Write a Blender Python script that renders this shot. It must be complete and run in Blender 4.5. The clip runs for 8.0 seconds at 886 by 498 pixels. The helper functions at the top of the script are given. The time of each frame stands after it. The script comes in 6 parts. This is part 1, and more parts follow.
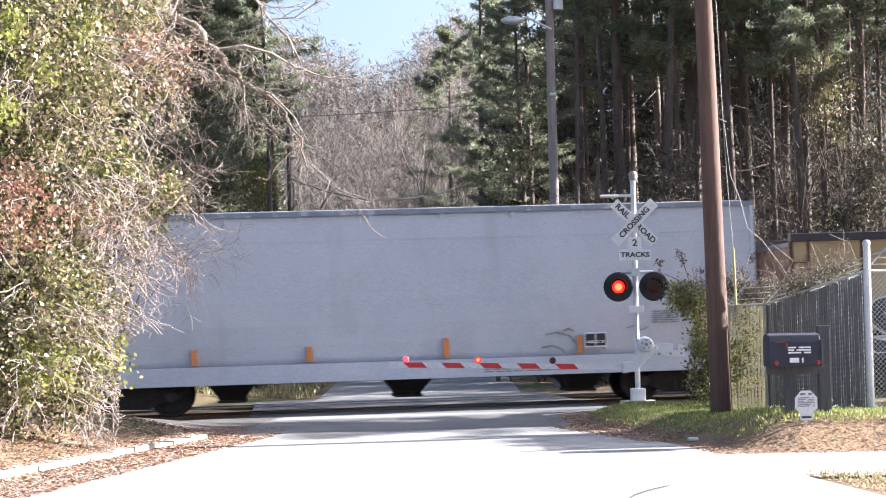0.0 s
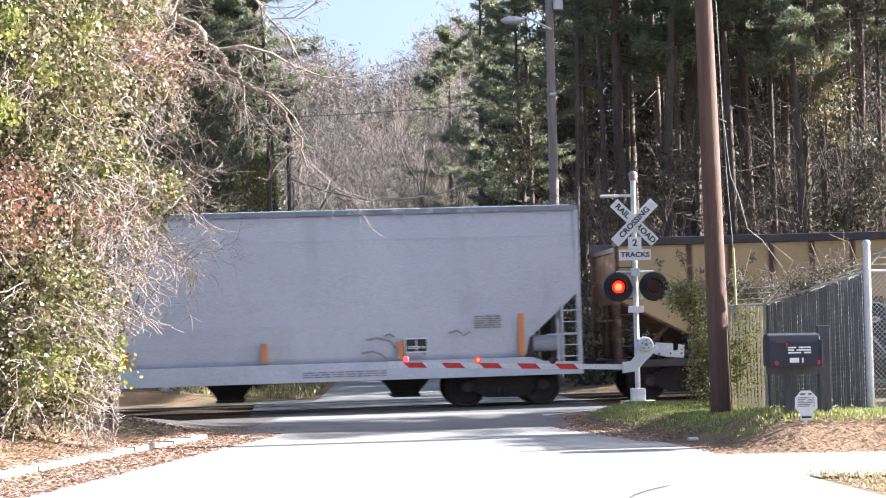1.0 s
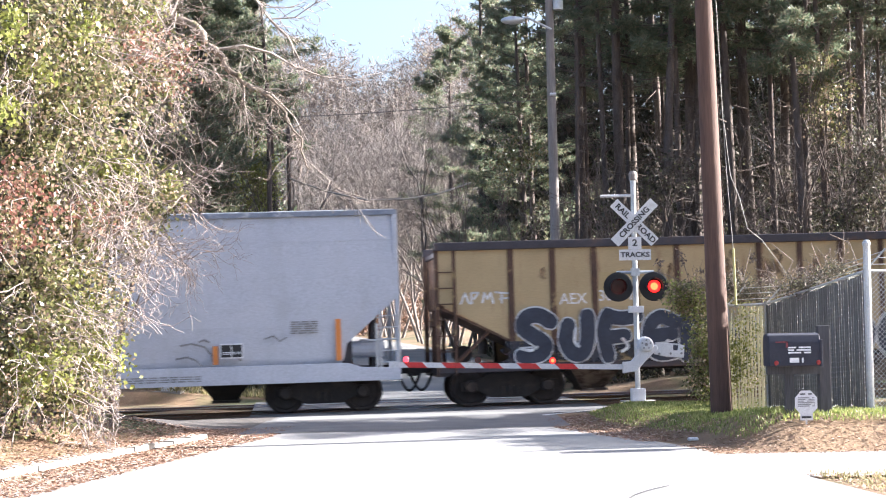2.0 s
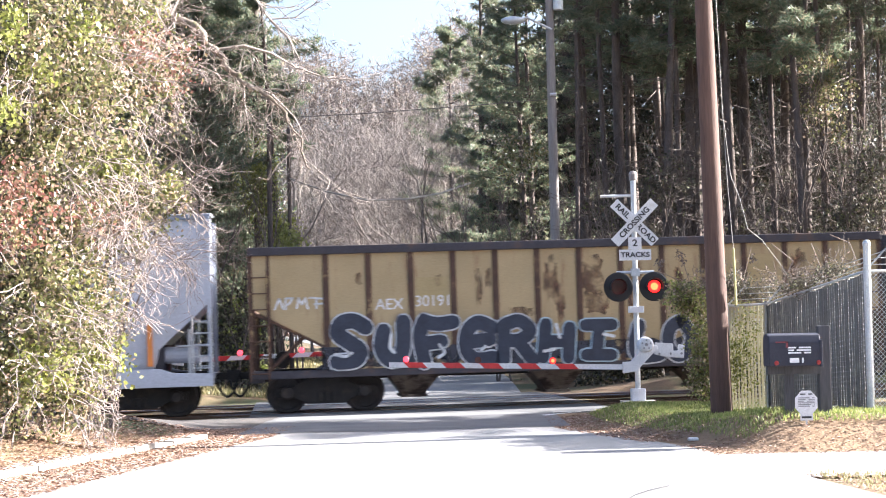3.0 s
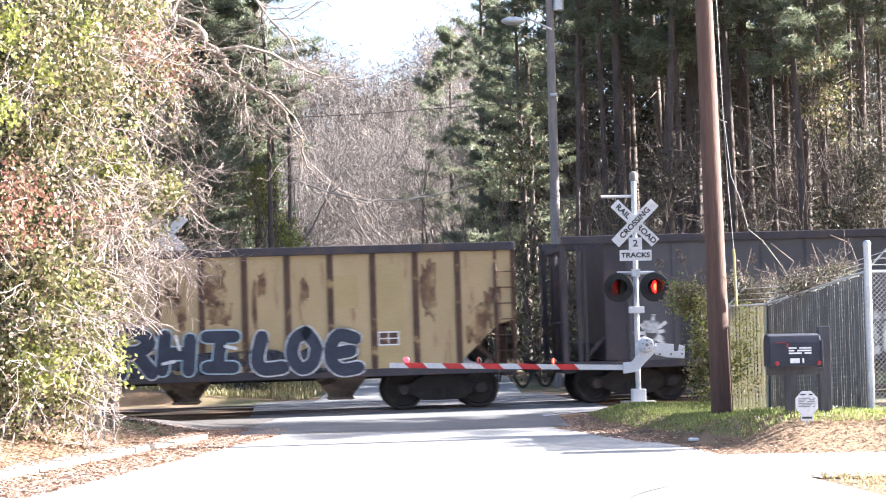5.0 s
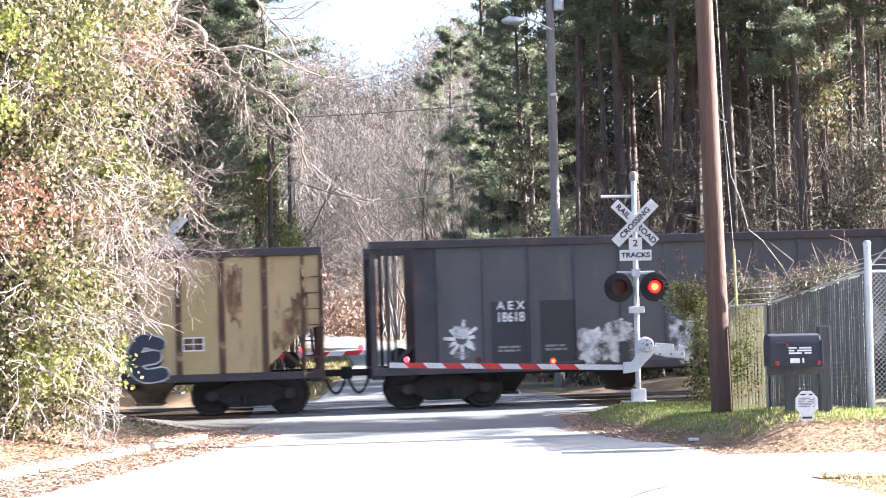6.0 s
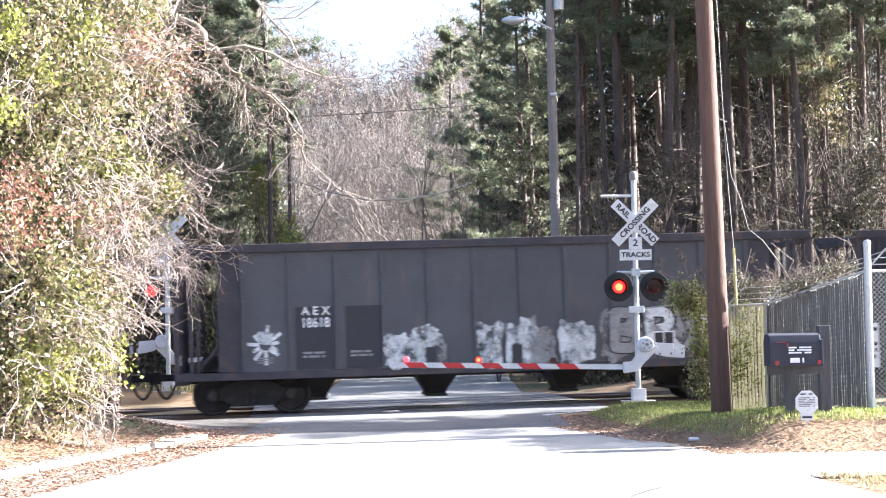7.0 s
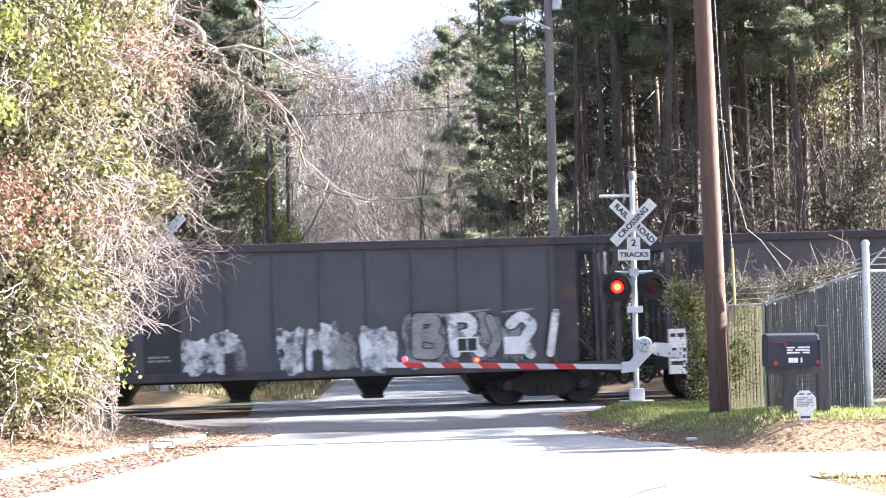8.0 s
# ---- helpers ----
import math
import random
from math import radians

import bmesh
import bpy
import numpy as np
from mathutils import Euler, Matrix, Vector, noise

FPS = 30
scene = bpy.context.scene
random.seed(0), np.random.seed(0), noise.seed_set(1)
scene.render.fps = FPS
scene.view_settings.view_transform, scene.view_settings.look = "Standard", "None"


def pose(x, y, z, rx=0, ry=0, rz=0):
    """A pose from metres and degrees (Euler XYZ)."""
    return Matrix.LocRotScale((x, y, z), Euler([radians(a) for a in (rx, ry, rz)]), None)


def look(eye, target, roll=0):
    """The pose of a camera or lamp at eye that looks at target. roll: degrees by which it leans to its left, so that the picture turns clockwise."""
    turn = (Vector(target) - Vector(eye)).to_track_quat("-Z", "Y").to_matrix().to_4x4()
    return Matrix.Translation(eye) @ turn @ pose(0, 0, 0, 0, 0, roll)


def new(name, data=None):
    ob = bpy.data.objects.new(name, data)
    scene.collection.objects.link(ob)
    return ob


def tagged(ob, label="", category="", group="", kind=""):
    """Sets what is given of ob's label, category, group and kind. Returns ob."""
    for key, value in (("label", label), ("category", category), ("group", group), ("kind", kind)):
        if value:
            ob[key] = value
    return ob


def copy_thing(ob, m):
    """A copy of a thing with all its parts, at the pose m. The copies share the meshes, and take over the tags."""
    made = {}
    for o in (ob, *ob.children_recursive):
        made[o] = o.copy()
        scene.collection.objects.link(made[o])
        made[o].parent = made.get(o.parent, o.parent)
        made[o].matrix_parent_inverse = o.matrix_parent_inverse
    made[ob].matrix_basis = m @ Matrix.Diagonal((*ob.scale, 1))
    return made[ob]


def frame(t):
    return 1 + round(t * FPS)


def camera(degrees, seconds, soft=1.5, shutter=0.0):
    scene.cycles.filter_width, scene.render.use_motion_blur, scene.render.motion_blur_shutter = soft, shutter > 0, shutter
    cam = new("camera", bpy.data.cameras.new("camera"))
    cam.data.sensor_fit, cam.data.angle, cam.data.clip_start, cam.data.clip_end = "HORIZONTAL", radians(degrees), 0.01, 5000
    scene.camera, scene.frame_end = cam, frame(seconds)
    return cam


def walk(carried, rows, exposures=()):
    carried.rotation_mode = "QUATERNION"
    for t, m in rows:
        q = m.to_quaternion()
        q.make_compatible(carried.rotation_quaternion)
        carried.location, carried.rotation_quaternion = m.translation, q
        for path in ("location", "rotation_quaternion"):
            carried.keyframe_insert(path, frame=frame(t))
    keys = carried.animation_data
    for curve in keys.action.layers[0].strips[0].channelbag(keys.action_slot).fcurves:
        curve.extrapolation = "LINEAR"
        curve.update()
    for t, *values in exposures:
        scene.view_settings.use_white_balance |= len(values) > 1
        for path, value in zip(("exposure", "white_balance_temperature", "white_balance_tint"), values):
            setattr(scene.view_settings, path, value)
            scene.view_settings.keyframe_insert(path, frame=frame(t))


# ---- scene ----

# ---- camera ----
EYE = (0.0, 0.0, 1.66)
PX = 784 / math.tan(radians(14.0))


def aim(dx=0.0, dy=0.0):
    """Camera pose; dx, dy shift the picture, as the small jolt of the tripod does."""
    yaw, pitch = math.atan(-dx / PX), math.atan((154 + dy) / PX)
    d = Vector((math.sin(yaw), math.cos(yaw), math.tan(pitch)))
    return look(EYE, Vector(EYE) + d * 50, -1.1)


cam = camera(28.0, 8.0, soft=1.1, shutter=0.5)
walk(cam, [(0, aim(-1, 0)), (2, aim(-1, 0)), (5.5, aim(0, 1)), (7.3, aim(0, 0)), (7.4, aim(-0.5, -1)), (7.5, aim(-6, -13)),
           (7.6, aim(-12, -16)), (7.7, aim(-11, -14)), (7.8, aim(-4, 0)), (7.9, aim(-3.5, 0)), (8.0, aim(-3, 0))],
     exposures=[(0, 2.58, 5980, 14), (1.0, 2.58, 5980, 14), (1.7, 2.7, 5980, 14), (3.0, 2.93, 5980, 14), (3.7, 3.07, 5980, 14), (8, 3.15, 5850, 13)])

# ---- light ----
SUN_AZ = Vector((0.978, 0.208)).normalized()
SUN_EL = radians(27)
world = bpy.data.worlds.new("sky")
scene.world = world
world.use_nodes = True
wn = world.node_tree.nodes
sky = wn.new("ShaderNodeTexSky")
sky.sky_type, sky.sun_disc = "NISHITA", False
sky.sun_elevation, sky.sun_rotation = SUN_EL, math.atan2(SUN_AZ.x, SUN_AZ.y)
sky.dust_density, sky.air_density = 4.6, 0.9
world.node_tree.links.new(sky.outputs[0], wn["Background"].inputs[0])
wn["Background"].inputs[1].default_value = 0.06
sun = new("sun", bpy.data.lights.new("sun", "SUN"))
sun.data.energy, sun.data.angle, sun.data.color = 4.9, radians(0.53), (1.0, 0.93, 0.82)
sun.matrix_world = look((0, 0, 60), Vector((0, 0, 60)) - Vector((SUN_AZ.x * math.cos(SUN_EL), SUN_AZ.y * math.cos(SUN_EL), math.sin(SUN_EL))))


# ---- materials ----
def ramp(nt, stops, fac):
    n = nt.nodes.new("ShaderNodeValToRGB")
    e = n.color_ramp.elements
    while len(e) < len(stops):
        e.new(0.5)
    for i, (p, c) in enumerate(stops):
        e[i].position, e[i].color = p, (*c, 1)
    nt.links.new(fac, n.inputs[0])
    return n.outputs[0]


def noise_tex(nt, scale, detail=4.0, stretch=(1, 1, 1), rough=0.55, space="Object", shift=None):
    tc, mp, n = (nt.nodes.new("ShaderNode" + k) for k in ("TexCoord", "Mapping", "TexNoise"))
    mp.inputs["Scale"].default_value = stretch
    nt.links.new(tc.outputs[space], mp.inputs[0])
    if shift is not None:
        nt.links.new(shift, mp.inputs["Location"])
    nt.links.new(mp.outputs[0], n.inputs["Vector"])
    n.inputs["Scale"].default_value, n.inputs["Detail"].default_value, n.inputs["Roughness"].default_value = scale, detail, rough
    return n.outputs["Fac"]


def mix(nt, fac, a, b, kind="MIX"):
    m = nt.nodes.new("ShaderNodeMix")
    m.data_type, m.blend_type = "RGBA", kind
    for sock, v in ((m.inputs[0], fac), (m.inputs[6], a), (m.inputs[7], b)):
        if isinstance(v, (int, float)):
            sock.default_value = v
        elif isinstance(v, tuple):
            sock.default_value = (*v, 1)
        else:
            nt.links.new(v, sock)
    return m.outputs[2]


def blank(name):
    m = bpy.data.materials.new(name)
    m.use_nodes = True
    return m, m.node_tree, m.node_tree.nodes["Principled BSDF"]


def bump(nt, bsdf, fac, strength=0.3, dist=0.02):
    b = nt.nodes.new("ShaderNodeBump")
    b.inputs["Strength"].default_value, b.inputs["Distance"].default_value = strength, dist
    nt.links.new(fac, b.inputs["Height"])
    nt.links.new(b.outputs[0], bsdf.inputs["Normal"])


def surface(name, a, b, scale=3.0, fine=40.0, rough=0.8, metal=0.0, stretch=(1, 1, 1), relief=0.2, dist=0.01, dirt=None, dirt_at=(0.55, 0.7), dirt_scale=1.2,
            dirt_stretch=(1, 1, 1), vary=0.0, space="Object"):
    """Two-scale colour from a to b, with patches of dirt or rust and fine relief."""
    m, nt, p = blank(name)
    shift = None
    if vary:
        oi = nt.nodes.new("ShaderNodeObjectInfo")
        k = nt.nodes.new("ShaderNodeMath")
        k.operation = "MULTIPLY"
        k.inputs[1].default_value = 37.0
        nt.links.new(oi.outputs["Random"], k.inputs[0])
        shift = k.outputs[0]
    big = noise_tex(nt, scale, 4, stretch, space=space, shift=shift)
    small = noise_tex(nt, fine, 3, stretch, space=space)
    col = ramp(nt, [(0.35, a), (0.65, b)], big)
    col = mix(nt, 0.35, col, ramp(nt, [(0.3, tuple(x * 0.6 for x in a)), (0.7, tuple(min(1, x * 1.25) for x in b))], small))
    if dirt:
        d = noise_tex(nt, dirt_scale, 6, dirt_stretch, 0.65, space=space, shift=shift)
        col = mix(nt, ramp(nt, [(dirt_at[0], (0, 0, 0)), (dirt_at[1], (1, 1, 1))], d), col, dirt)
    nt.links.new(col, p.inputs["Base Color"])
    p.inputs["Roughness"].default_value, p.inputs["Metallic"].default_value = rough, metal
    if relief:
        bump(nt, p, small, relief, dist)
    return m


def leafy(name, stops, rough=0.5, through_light=0.45):
    """Leaves: a colour of its own for each, and light that comes through."""
    m, nt, p = blank(name)
    g = nt.nodes.new("ShaderNodeNewGeometry")
    col = ramp(nt, stops, g.outputs["Random Per Island"])
    nt.links.new(col, p.inputs["Base Color"])
    p.inputs["Roughness"].default_value = rough
    if through_light:
        tr, mx = nt.nodes.new("ShaderNodeBsdfTranslucent"), nt.nodes.new("ShaderNodeMixShader")
        nt.links.new(col, tr.inputs[0])
        mx.inputs[0].default_value = through_light
        nt.links.new(p.outputs[0], mx.inputs[1])
        nt.links.new(tr.outputs[0], mx.inputs[2])
        nt.links.new(mx.outputs[0], nt.nodes["Material Output"].inputs[0])
    return m


def glow(name, colour, strength):
    m, nt, p = blank(name)
    p.inputs["Base Color"].default_value = (*colour, 1)
    p.inputs["Emission Color"].default_value = (*colour, 1)
    p.inputs["Emission Strength"].default_value = strength
    return m


def plain(name, c, rough=0.6, metal=0.0, fine=25.0):
    return surface(name, tuple(x * 0.85 for x in c), c, 2.0, fine, rough, metal, relief=0.08)


M = dict(
    road=surface("sun-bleached asphalt", (0.20, 0.20, 0.205), (0.26, 0.257, 0.253), 0.5, 60, 0.85, relief=0.35, dist=0.006, dirt=(0.18, 0.178, 0.175), dirt_at=(0.58, 0.78), dirt_scale=0.35),
    ground=surface("leaf-strewn earth", (0.13, 0.085, 0.05), (0.23, 0.15, 0.085), 0.8, 25, 0.95, relief=0.6, dist=0.03, dirt=(0.07, 0.085, 0.03), dirt_at=(0.5, 0.62), dirt_scale=0.25),
    concrete=surface("old concrete", (0.25, 0.235, 0.21), (0.36, 0.34, 0.31), 1.2, 45, 0.9, relief=0.3, dirt=(0.2, 0.17, 0.13), dirt_scale=2.0),
    ballast=surface("track ballast", (0.10, 0.095, 0.09), (0.24, 0.23, 0.21), 14, 40, 0.95, relief=0.9, dist=0.04),
    crossing_deck=surface("worn crossing asphalt", (0.085, 0.085, 0.09), (0.14, 0.14, 0.142), 1.5, 50, 0.75, relief=0.3),
    # near-black ground colour that carries the shade beside the tracks
    shoulder=surface("ground darkened for shade", (0.045, 0.04, 0.038), (0.09, 0.08, 0.074), 6, 40, 0.95, relief=0.8, dist=0.03, dirt=(0.14, 0.10, 0.07), dirt_at=(0.58, 0.7), dirt_scale=1.5),
    rail=surface("rusty rail steel", (0.10, 0.06, 0.04), (0.17, 0.10, 0.07), 4, 60, 0.55, 0.6),
    rail_head=surface("polished rail head", (0.45, 0.45, 0.46), (0.6, 0.6, 0.6), 3, 80, 0.25, 1.0, relief=0.05),
    yellow=surface("faded yellow car paint", (0.33, 0.25, 0.13), (0.40, 0.305, 0.165), 1.2, 30, 0.6, relief=0.15, dirt=(0.20, 0.10, 0.055), dirt_at=(0.57, 0.72), dirt_scale=1.6, dirt_stretch=(3.6, 3.6, 0.45), vary=1),
    rust=surface("rusted brown rib steel", (0.048, 0.028, 0.021), (0.105, 0.056, 0.037), 3, 30, 0.8, relief=0.3, dirt=(0.30, 0.22, 0.11), dirt_at=(0.58, 0.66), dirt_scale=3, vary=1),
    black=surface("dull black car paint", (0.048, 0.049, 0.059), (0.072, 0.073, 0.085), 1.0, 25, 0.55, relief=0.12, dirt=(0.10, 0.085, 0.075), dirt_at=(0.58, 0.75), dirt_scale=1.4, dirt_stretch=(2, 2, 0.5), vary=1),
    black_dark=surface("fresh black stencil paint", (0.016, 0.017, 0.024), (0.024, 0.025, 0.032), 1.0, 25, 0.5, relief=0.1),
    chord=surface("dark top chord steel", (0.022, 0.020, 0.028), (0.045, 0.04, 0.05), 2, 25, 0.6, dirt=(0.08, 0.045, 0.03), dirt_scale=2),
    grey=surface("pale grey car paint", (0.40, 0.425, 0.485), (0.465, 0.49, 0.55), 0.5, 30, 0.42, relief=0.06, dirt=(0.34, 0.35, 0.38), dirt_at=(0.55, 0.8), dirt_scale=0.9, dirt_stretch=(1, 1, 0.4)),
    eave=surface("blue-grey eave steel", (0.13, 0.16, 0.21), (0.22, 0.25, 0.31), 2, 30, 0.5, dirt=(0.35, 0.37, 0.42), dirt_at=(0.55, 0.62), dirt_scale=3),
    truck=surface("greasy black running gear", (0.012, 0.011, 0.011), (0.026, 0.022, 0.02), 5, 40, 0.8, relief=0.3, dirt=(0.05, 0.035, 0.028), dirt_at=(0.55, 0.75), dirt_scale=4),
    wheel=surface("steel wheel", (0.02, 0.017, 0.016), (0.04, 0.032, 0.03), 4, 40, 0.6, 0.3, dirt=(0.07, 0.05, 0.04), dirt_scale=3),
    galv=surface("galvanised steel", (0.42, 0.44, 0.46), (0.58, 0.60, 0.62), 4, 50, 0.45, 0.5),
    white=surface("white enamel", (0.55, 0.56, 0.58), (0.66, 0.665, 0.68), 3, 40, 0.5, relief=0.05, dirt=(0.5, 0.47, 0.42), dirt_at=(0.6, 0.75), dirt_scale=3),
    ink=plain("black lettering", (0.015, 0.015, 0.017), 0.5),
    white_ink=plain("white stencil", (0.72, 0.73, 0.75), 0.6),
    orange=plain("orange marking", (0.62, 0.22, 0.05), 0.6),
    red=plain("red reflective sheeting", (0.55, 0.03, 0.03), 0.4),
    lamp_black=plain("matt black lamp housing", (0.012, 0.012, 0.013), 0.7),
    red_glass=plain("unlit red lens", (0.05, 0.006, 0.008), 0.15),
    red_glow=glow("lit red lens", (1.0, 0.012, 0.009), 0.5),
    hot_glow=glow("lamp filament glow", (1.0, 0.07, 0.018), 1.3),
    pole=surface("weathered brown pole wood", (0.065, 0.037, 0.03), (0.125, 0.073, 0.055), 6, 60, 0.85, stretch=(1, 1, 0.06), relief=0.5, dist=0.01, dirt=(0.06, 0.035, 0.025), dirt_at=(0.6, 0.75), dirt_scale=1.0),
    pole_grey=surface("weathered grey pole wood", (0.17, 0.15, 0.14), (0.28, 0.255, 0.24), 6, 60, 0.85, stretch=(1, 1, 0.06), relief=0.5),
    bark=surface("pine bark", (0.085, 0.068, 0.058), (0.17, 0.137, 0.118), 5, 30, 0.95, stretch=(1, 1, 0.3), relief=0.8, dist=0.03),
    bare=surface("pale bare bark", (0.19, 0.16, 0.14), (0.34, 0.30, 0.265), 3, 30, 0.9, stretch=(1, 1, 0.3), relief=0.3),
    twig=surface("dry twigs", (0.09, 0.07, 0.059), (0.21, 0.17, 0.145), 3, 30, 0.9, relief=0.1),
    far_bare=surface("far bare twigs", (0.15, 0.132, 0.12), (0.25, 0.222, 0.205), 3, 30, 0.9, relief=0),
    pine=leafy("pine needles", [(0.0, (0.11, 0.155, 0.10)), (0.5, (0.16, 0.195, 0.125)), (0.8, (0.22, 0.22, 0.145)), (1.0, (0.30, 0.25, 0.185))], 0.42, 0.5),
    ivy=leafy("ivy leaves", [(0.0, (0.055, 0.06, 0.024)), (0.3, (0.12, 0.13, 0.05)), (0.6, (0.24, 0.24, 0.10)), (0.78, (0.30, 0.21, 0.14)), (1.0, (0.48, 0.40, 0.32))], 0.3, 0.4),
    russet=leafy("russet leaves", [(0.0, (0.20, 0.085, 0.065)), (0.4, (0.33, 0.15, 0.12)), (0.75, (0.40, 0.26, 0.20)), (1.0, (0.24, 0.22, 0.10))], 0.35, 0.4),
    green=leafy("fresh green leaves", [(0.0, (0.13, 0.17, 0.04)), (0.6, (0.27, 0.32, 0.08)), (1.0, (0.42, 0.44, 0.17))], 0.35, 0.5),
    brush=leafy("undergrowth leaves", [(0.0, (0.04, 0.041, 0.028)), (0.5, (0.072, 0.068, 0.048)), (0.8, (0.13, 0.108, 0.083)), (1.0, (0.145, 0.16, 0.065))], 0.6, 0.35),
    litter=leafy("fallen leaves", [(0.0, (0.16, 0.085, 0.055)), (0.5, (0.27, 0.165, 0.115)), (0.85, (0.36, 0.26, 0.195)), (1.0, (0.46, 0.38, 0.31))], 0.7, 0.15),
    lime=leafy("yellow-green leaves", [(0.0, (0.13, 0.155, 0.035)), (0.6, (0.27, 0.29, 0.075)), (1.0, (0.38, 0.38, 0.15))], 0.4, 0.5),
    grass=leafy("grass blades", [(0.0, (0.12, 0.16, 0.04)), (0.6, (0.23, 0.28, 0.08)), (1.0, (0.38, 0.36, 0.16))], 0.5, 0.45),
    dry_grass=leafy("dry grass blades", [(0.0, (0.16, 0.15, 0.06)), (0.6, (0.30, 0.27, 0.13)), (1.0, (0.42, 0.36, 0.2))], 0.5, 0.3),
    mail_post=surface("dark grey timber", (0.035, 0.035, 0.04), (0.07, 0.07, 0.077), 5, 40, 0.8, stretch=(1, 1, 0.1)),
    mail=surface("dark blue-black mailbox", (0.010, 0.012, 0.024), (0.018, 0.02, 0.035), 3, 30, 0.65),
    navy=surface("navy spray paint", (0.012, 0.018, 0.035), (0.028, 0.036, 0.06), 3, 20, 0.6, relief=0.05),
    spray=surface("white spray paint", (0.42, 0.44, 0.46), (0.70, 0.72, 0.74), 2.5, 20, 0.65, relief=0.05, dirt=(0.2, 0.2, 0.21), dirt_at=(0.55, 0.62), dirt_scale=4),
    arm_glow=glow("lit arm lamp", (1.0, 0.035, 0.05), 0.75),
    spray_grey=surface("grey spray paint", (0.14, 0.14, 0.145), (0.28, 0.28, 0.29), 3.0, 20, 0.65, relief=0.05),
    chute=surface("dusty rusted chute steel", (0.10, 0.075, 0.06), (0.26, 0.21, 0.17), 2.2, 30, 0.85, relief=0.3, dirt=(0.05, 0.035, 0.03), dirt_at=(0.5, 0.6), dirt_scale=2.5),
    pale_twig=surface("pale grey dry twigs", (0.15, 0.12, 0.11), (0.33, 0.28, 0.255), 3, 30, 0.9, relief=0.1),
    mossy=surface("rough mossy grey bark", (0.13, 0.105, 0.085), (0.27, 0.225, 0.185), 7, 40, 0.95, relief=0.7, dist=0.02, dirt=(0.12, 0.13, 0.05), dirt_at=(0.55, 0.65), dirt_scale=5),
    dark_bark=surface("dark wet-looking bark", (0.06, 0.047, 0.041), (0.135, 0.108, 0.094), 5, 30, 0.95, stretch=(1, 1, 0.3), relief=0.6, dist=0.03),
    sky_blue=surface("pale blue spray paint", (0.30, 0.42, 0.50), (0.50, 0.62, 0.68), 2.5, 20, 0.65, relief=0.05),
    # leaf colours kept dark to stand for the shade deep in the wood
    shade_wood=leafy("leaves darkened for wood shade", [(0.0, (0.035, 0.042, 0.03)), (0.5, (0.058, 0.060, 0.045)), (0.85, (0.085, 0.076, 0.062)), (1.0, (0.10, 0.11, 0.056))], 0.8, 0.25),
    far_wood=leafy("far leafless canopy", [(0.0, (0.10, 0.082, 0.073)), (0.5, (0.165, 0.138, 0.124)), (0.85, (0.23, 0.195, 0.18)), (1.0, (0.20, 0.185, 0.12))], 0.8, 0.25),
    wire=plain("weathered cable", (0.10, 0.09, 0.085), 0.6),
    pale_wire=plain("pale cable", (0.30, 0.285, 0.265), 0.6),
    # cream stands in for sun falling on and through these slats
    slat=leafy("privacy slats lightened for sun", [(0.0, (0.42, 0.40, 0.29)), (0.5, (0.52, 0.49, 0.38)), (0.8, (0.60, 0.56, 0.46)), (1.0, (0.34, 0.36, 0.20))], 0.6, 0.5),
)


def worn_spray(name, a, b, scale, lo, hi):
    """Spray paint that has thinned out in places and lets the wall show."""
    m = surface(name, a, b, 3.0, 20, 0.65, relief=0.05)
    nt = m.node_tree
    tr, mx = nt.nodes.new("ShaderNodeBsdfTransparent"), nt.nodes.new("ShaderNodeMixShader")
    fac = ramp(nt, [(lo, (0, 0, 0)), (hi, (1, 1, 1))], noise_tex(nt, scale, 6, (1, 1, 0.7), 0.65))
    nt.links.new(fac, mx.inputs[0])
    nt.links.new(tr.outputs[0], mx.inputs[1])
    nt.links.new(nt.nodes["Principled BSDF"].outputs[0], mx.inputs[2])
    nt.links.new(mx.outputs[0], nt.nodes["Material Output"].inputs[0])
    return m


M["spray_worn"] = worn_spray("worn white spray paint", (0.34, 0.36, 0.38), (0.62, 0.64, 0.66), 4.5, 0.38, 0.56)
M["rust_bloom"] = worn_spray("rust bloom", (0.12, 0.062, 0.038), (0.21, 0.11, 0.062), 2.4, 0.40, 0.78)
M["navy_worn"] = worn_spray("worn dark spray paint", (0.014, 0.018, 0.03), (0.035, 0.036, 0.05), 3.0, 0.36, 0.55)
M["spray_thin"] = worn_spray("thin grey spray paint", (0.15, 0.15, 0.155), (0.27, 0.27, 0.28), 4.0, 0.36, 0.54)


# ---- mesh helpers ----
def part(name, bm, material, parent=None, label="", smooth=False):
    me = bpy.data.meshes.new(name)
    bm.normal_update()
    if smooth:
        for f in bm.faces:
            f.smooth = True
    bm.to_mesh(me)
    bm.free()
    me.materials.append(material)
    ob = new(name, me)
    ob.parent = parent
    return tagged(ob, label) if label else ob


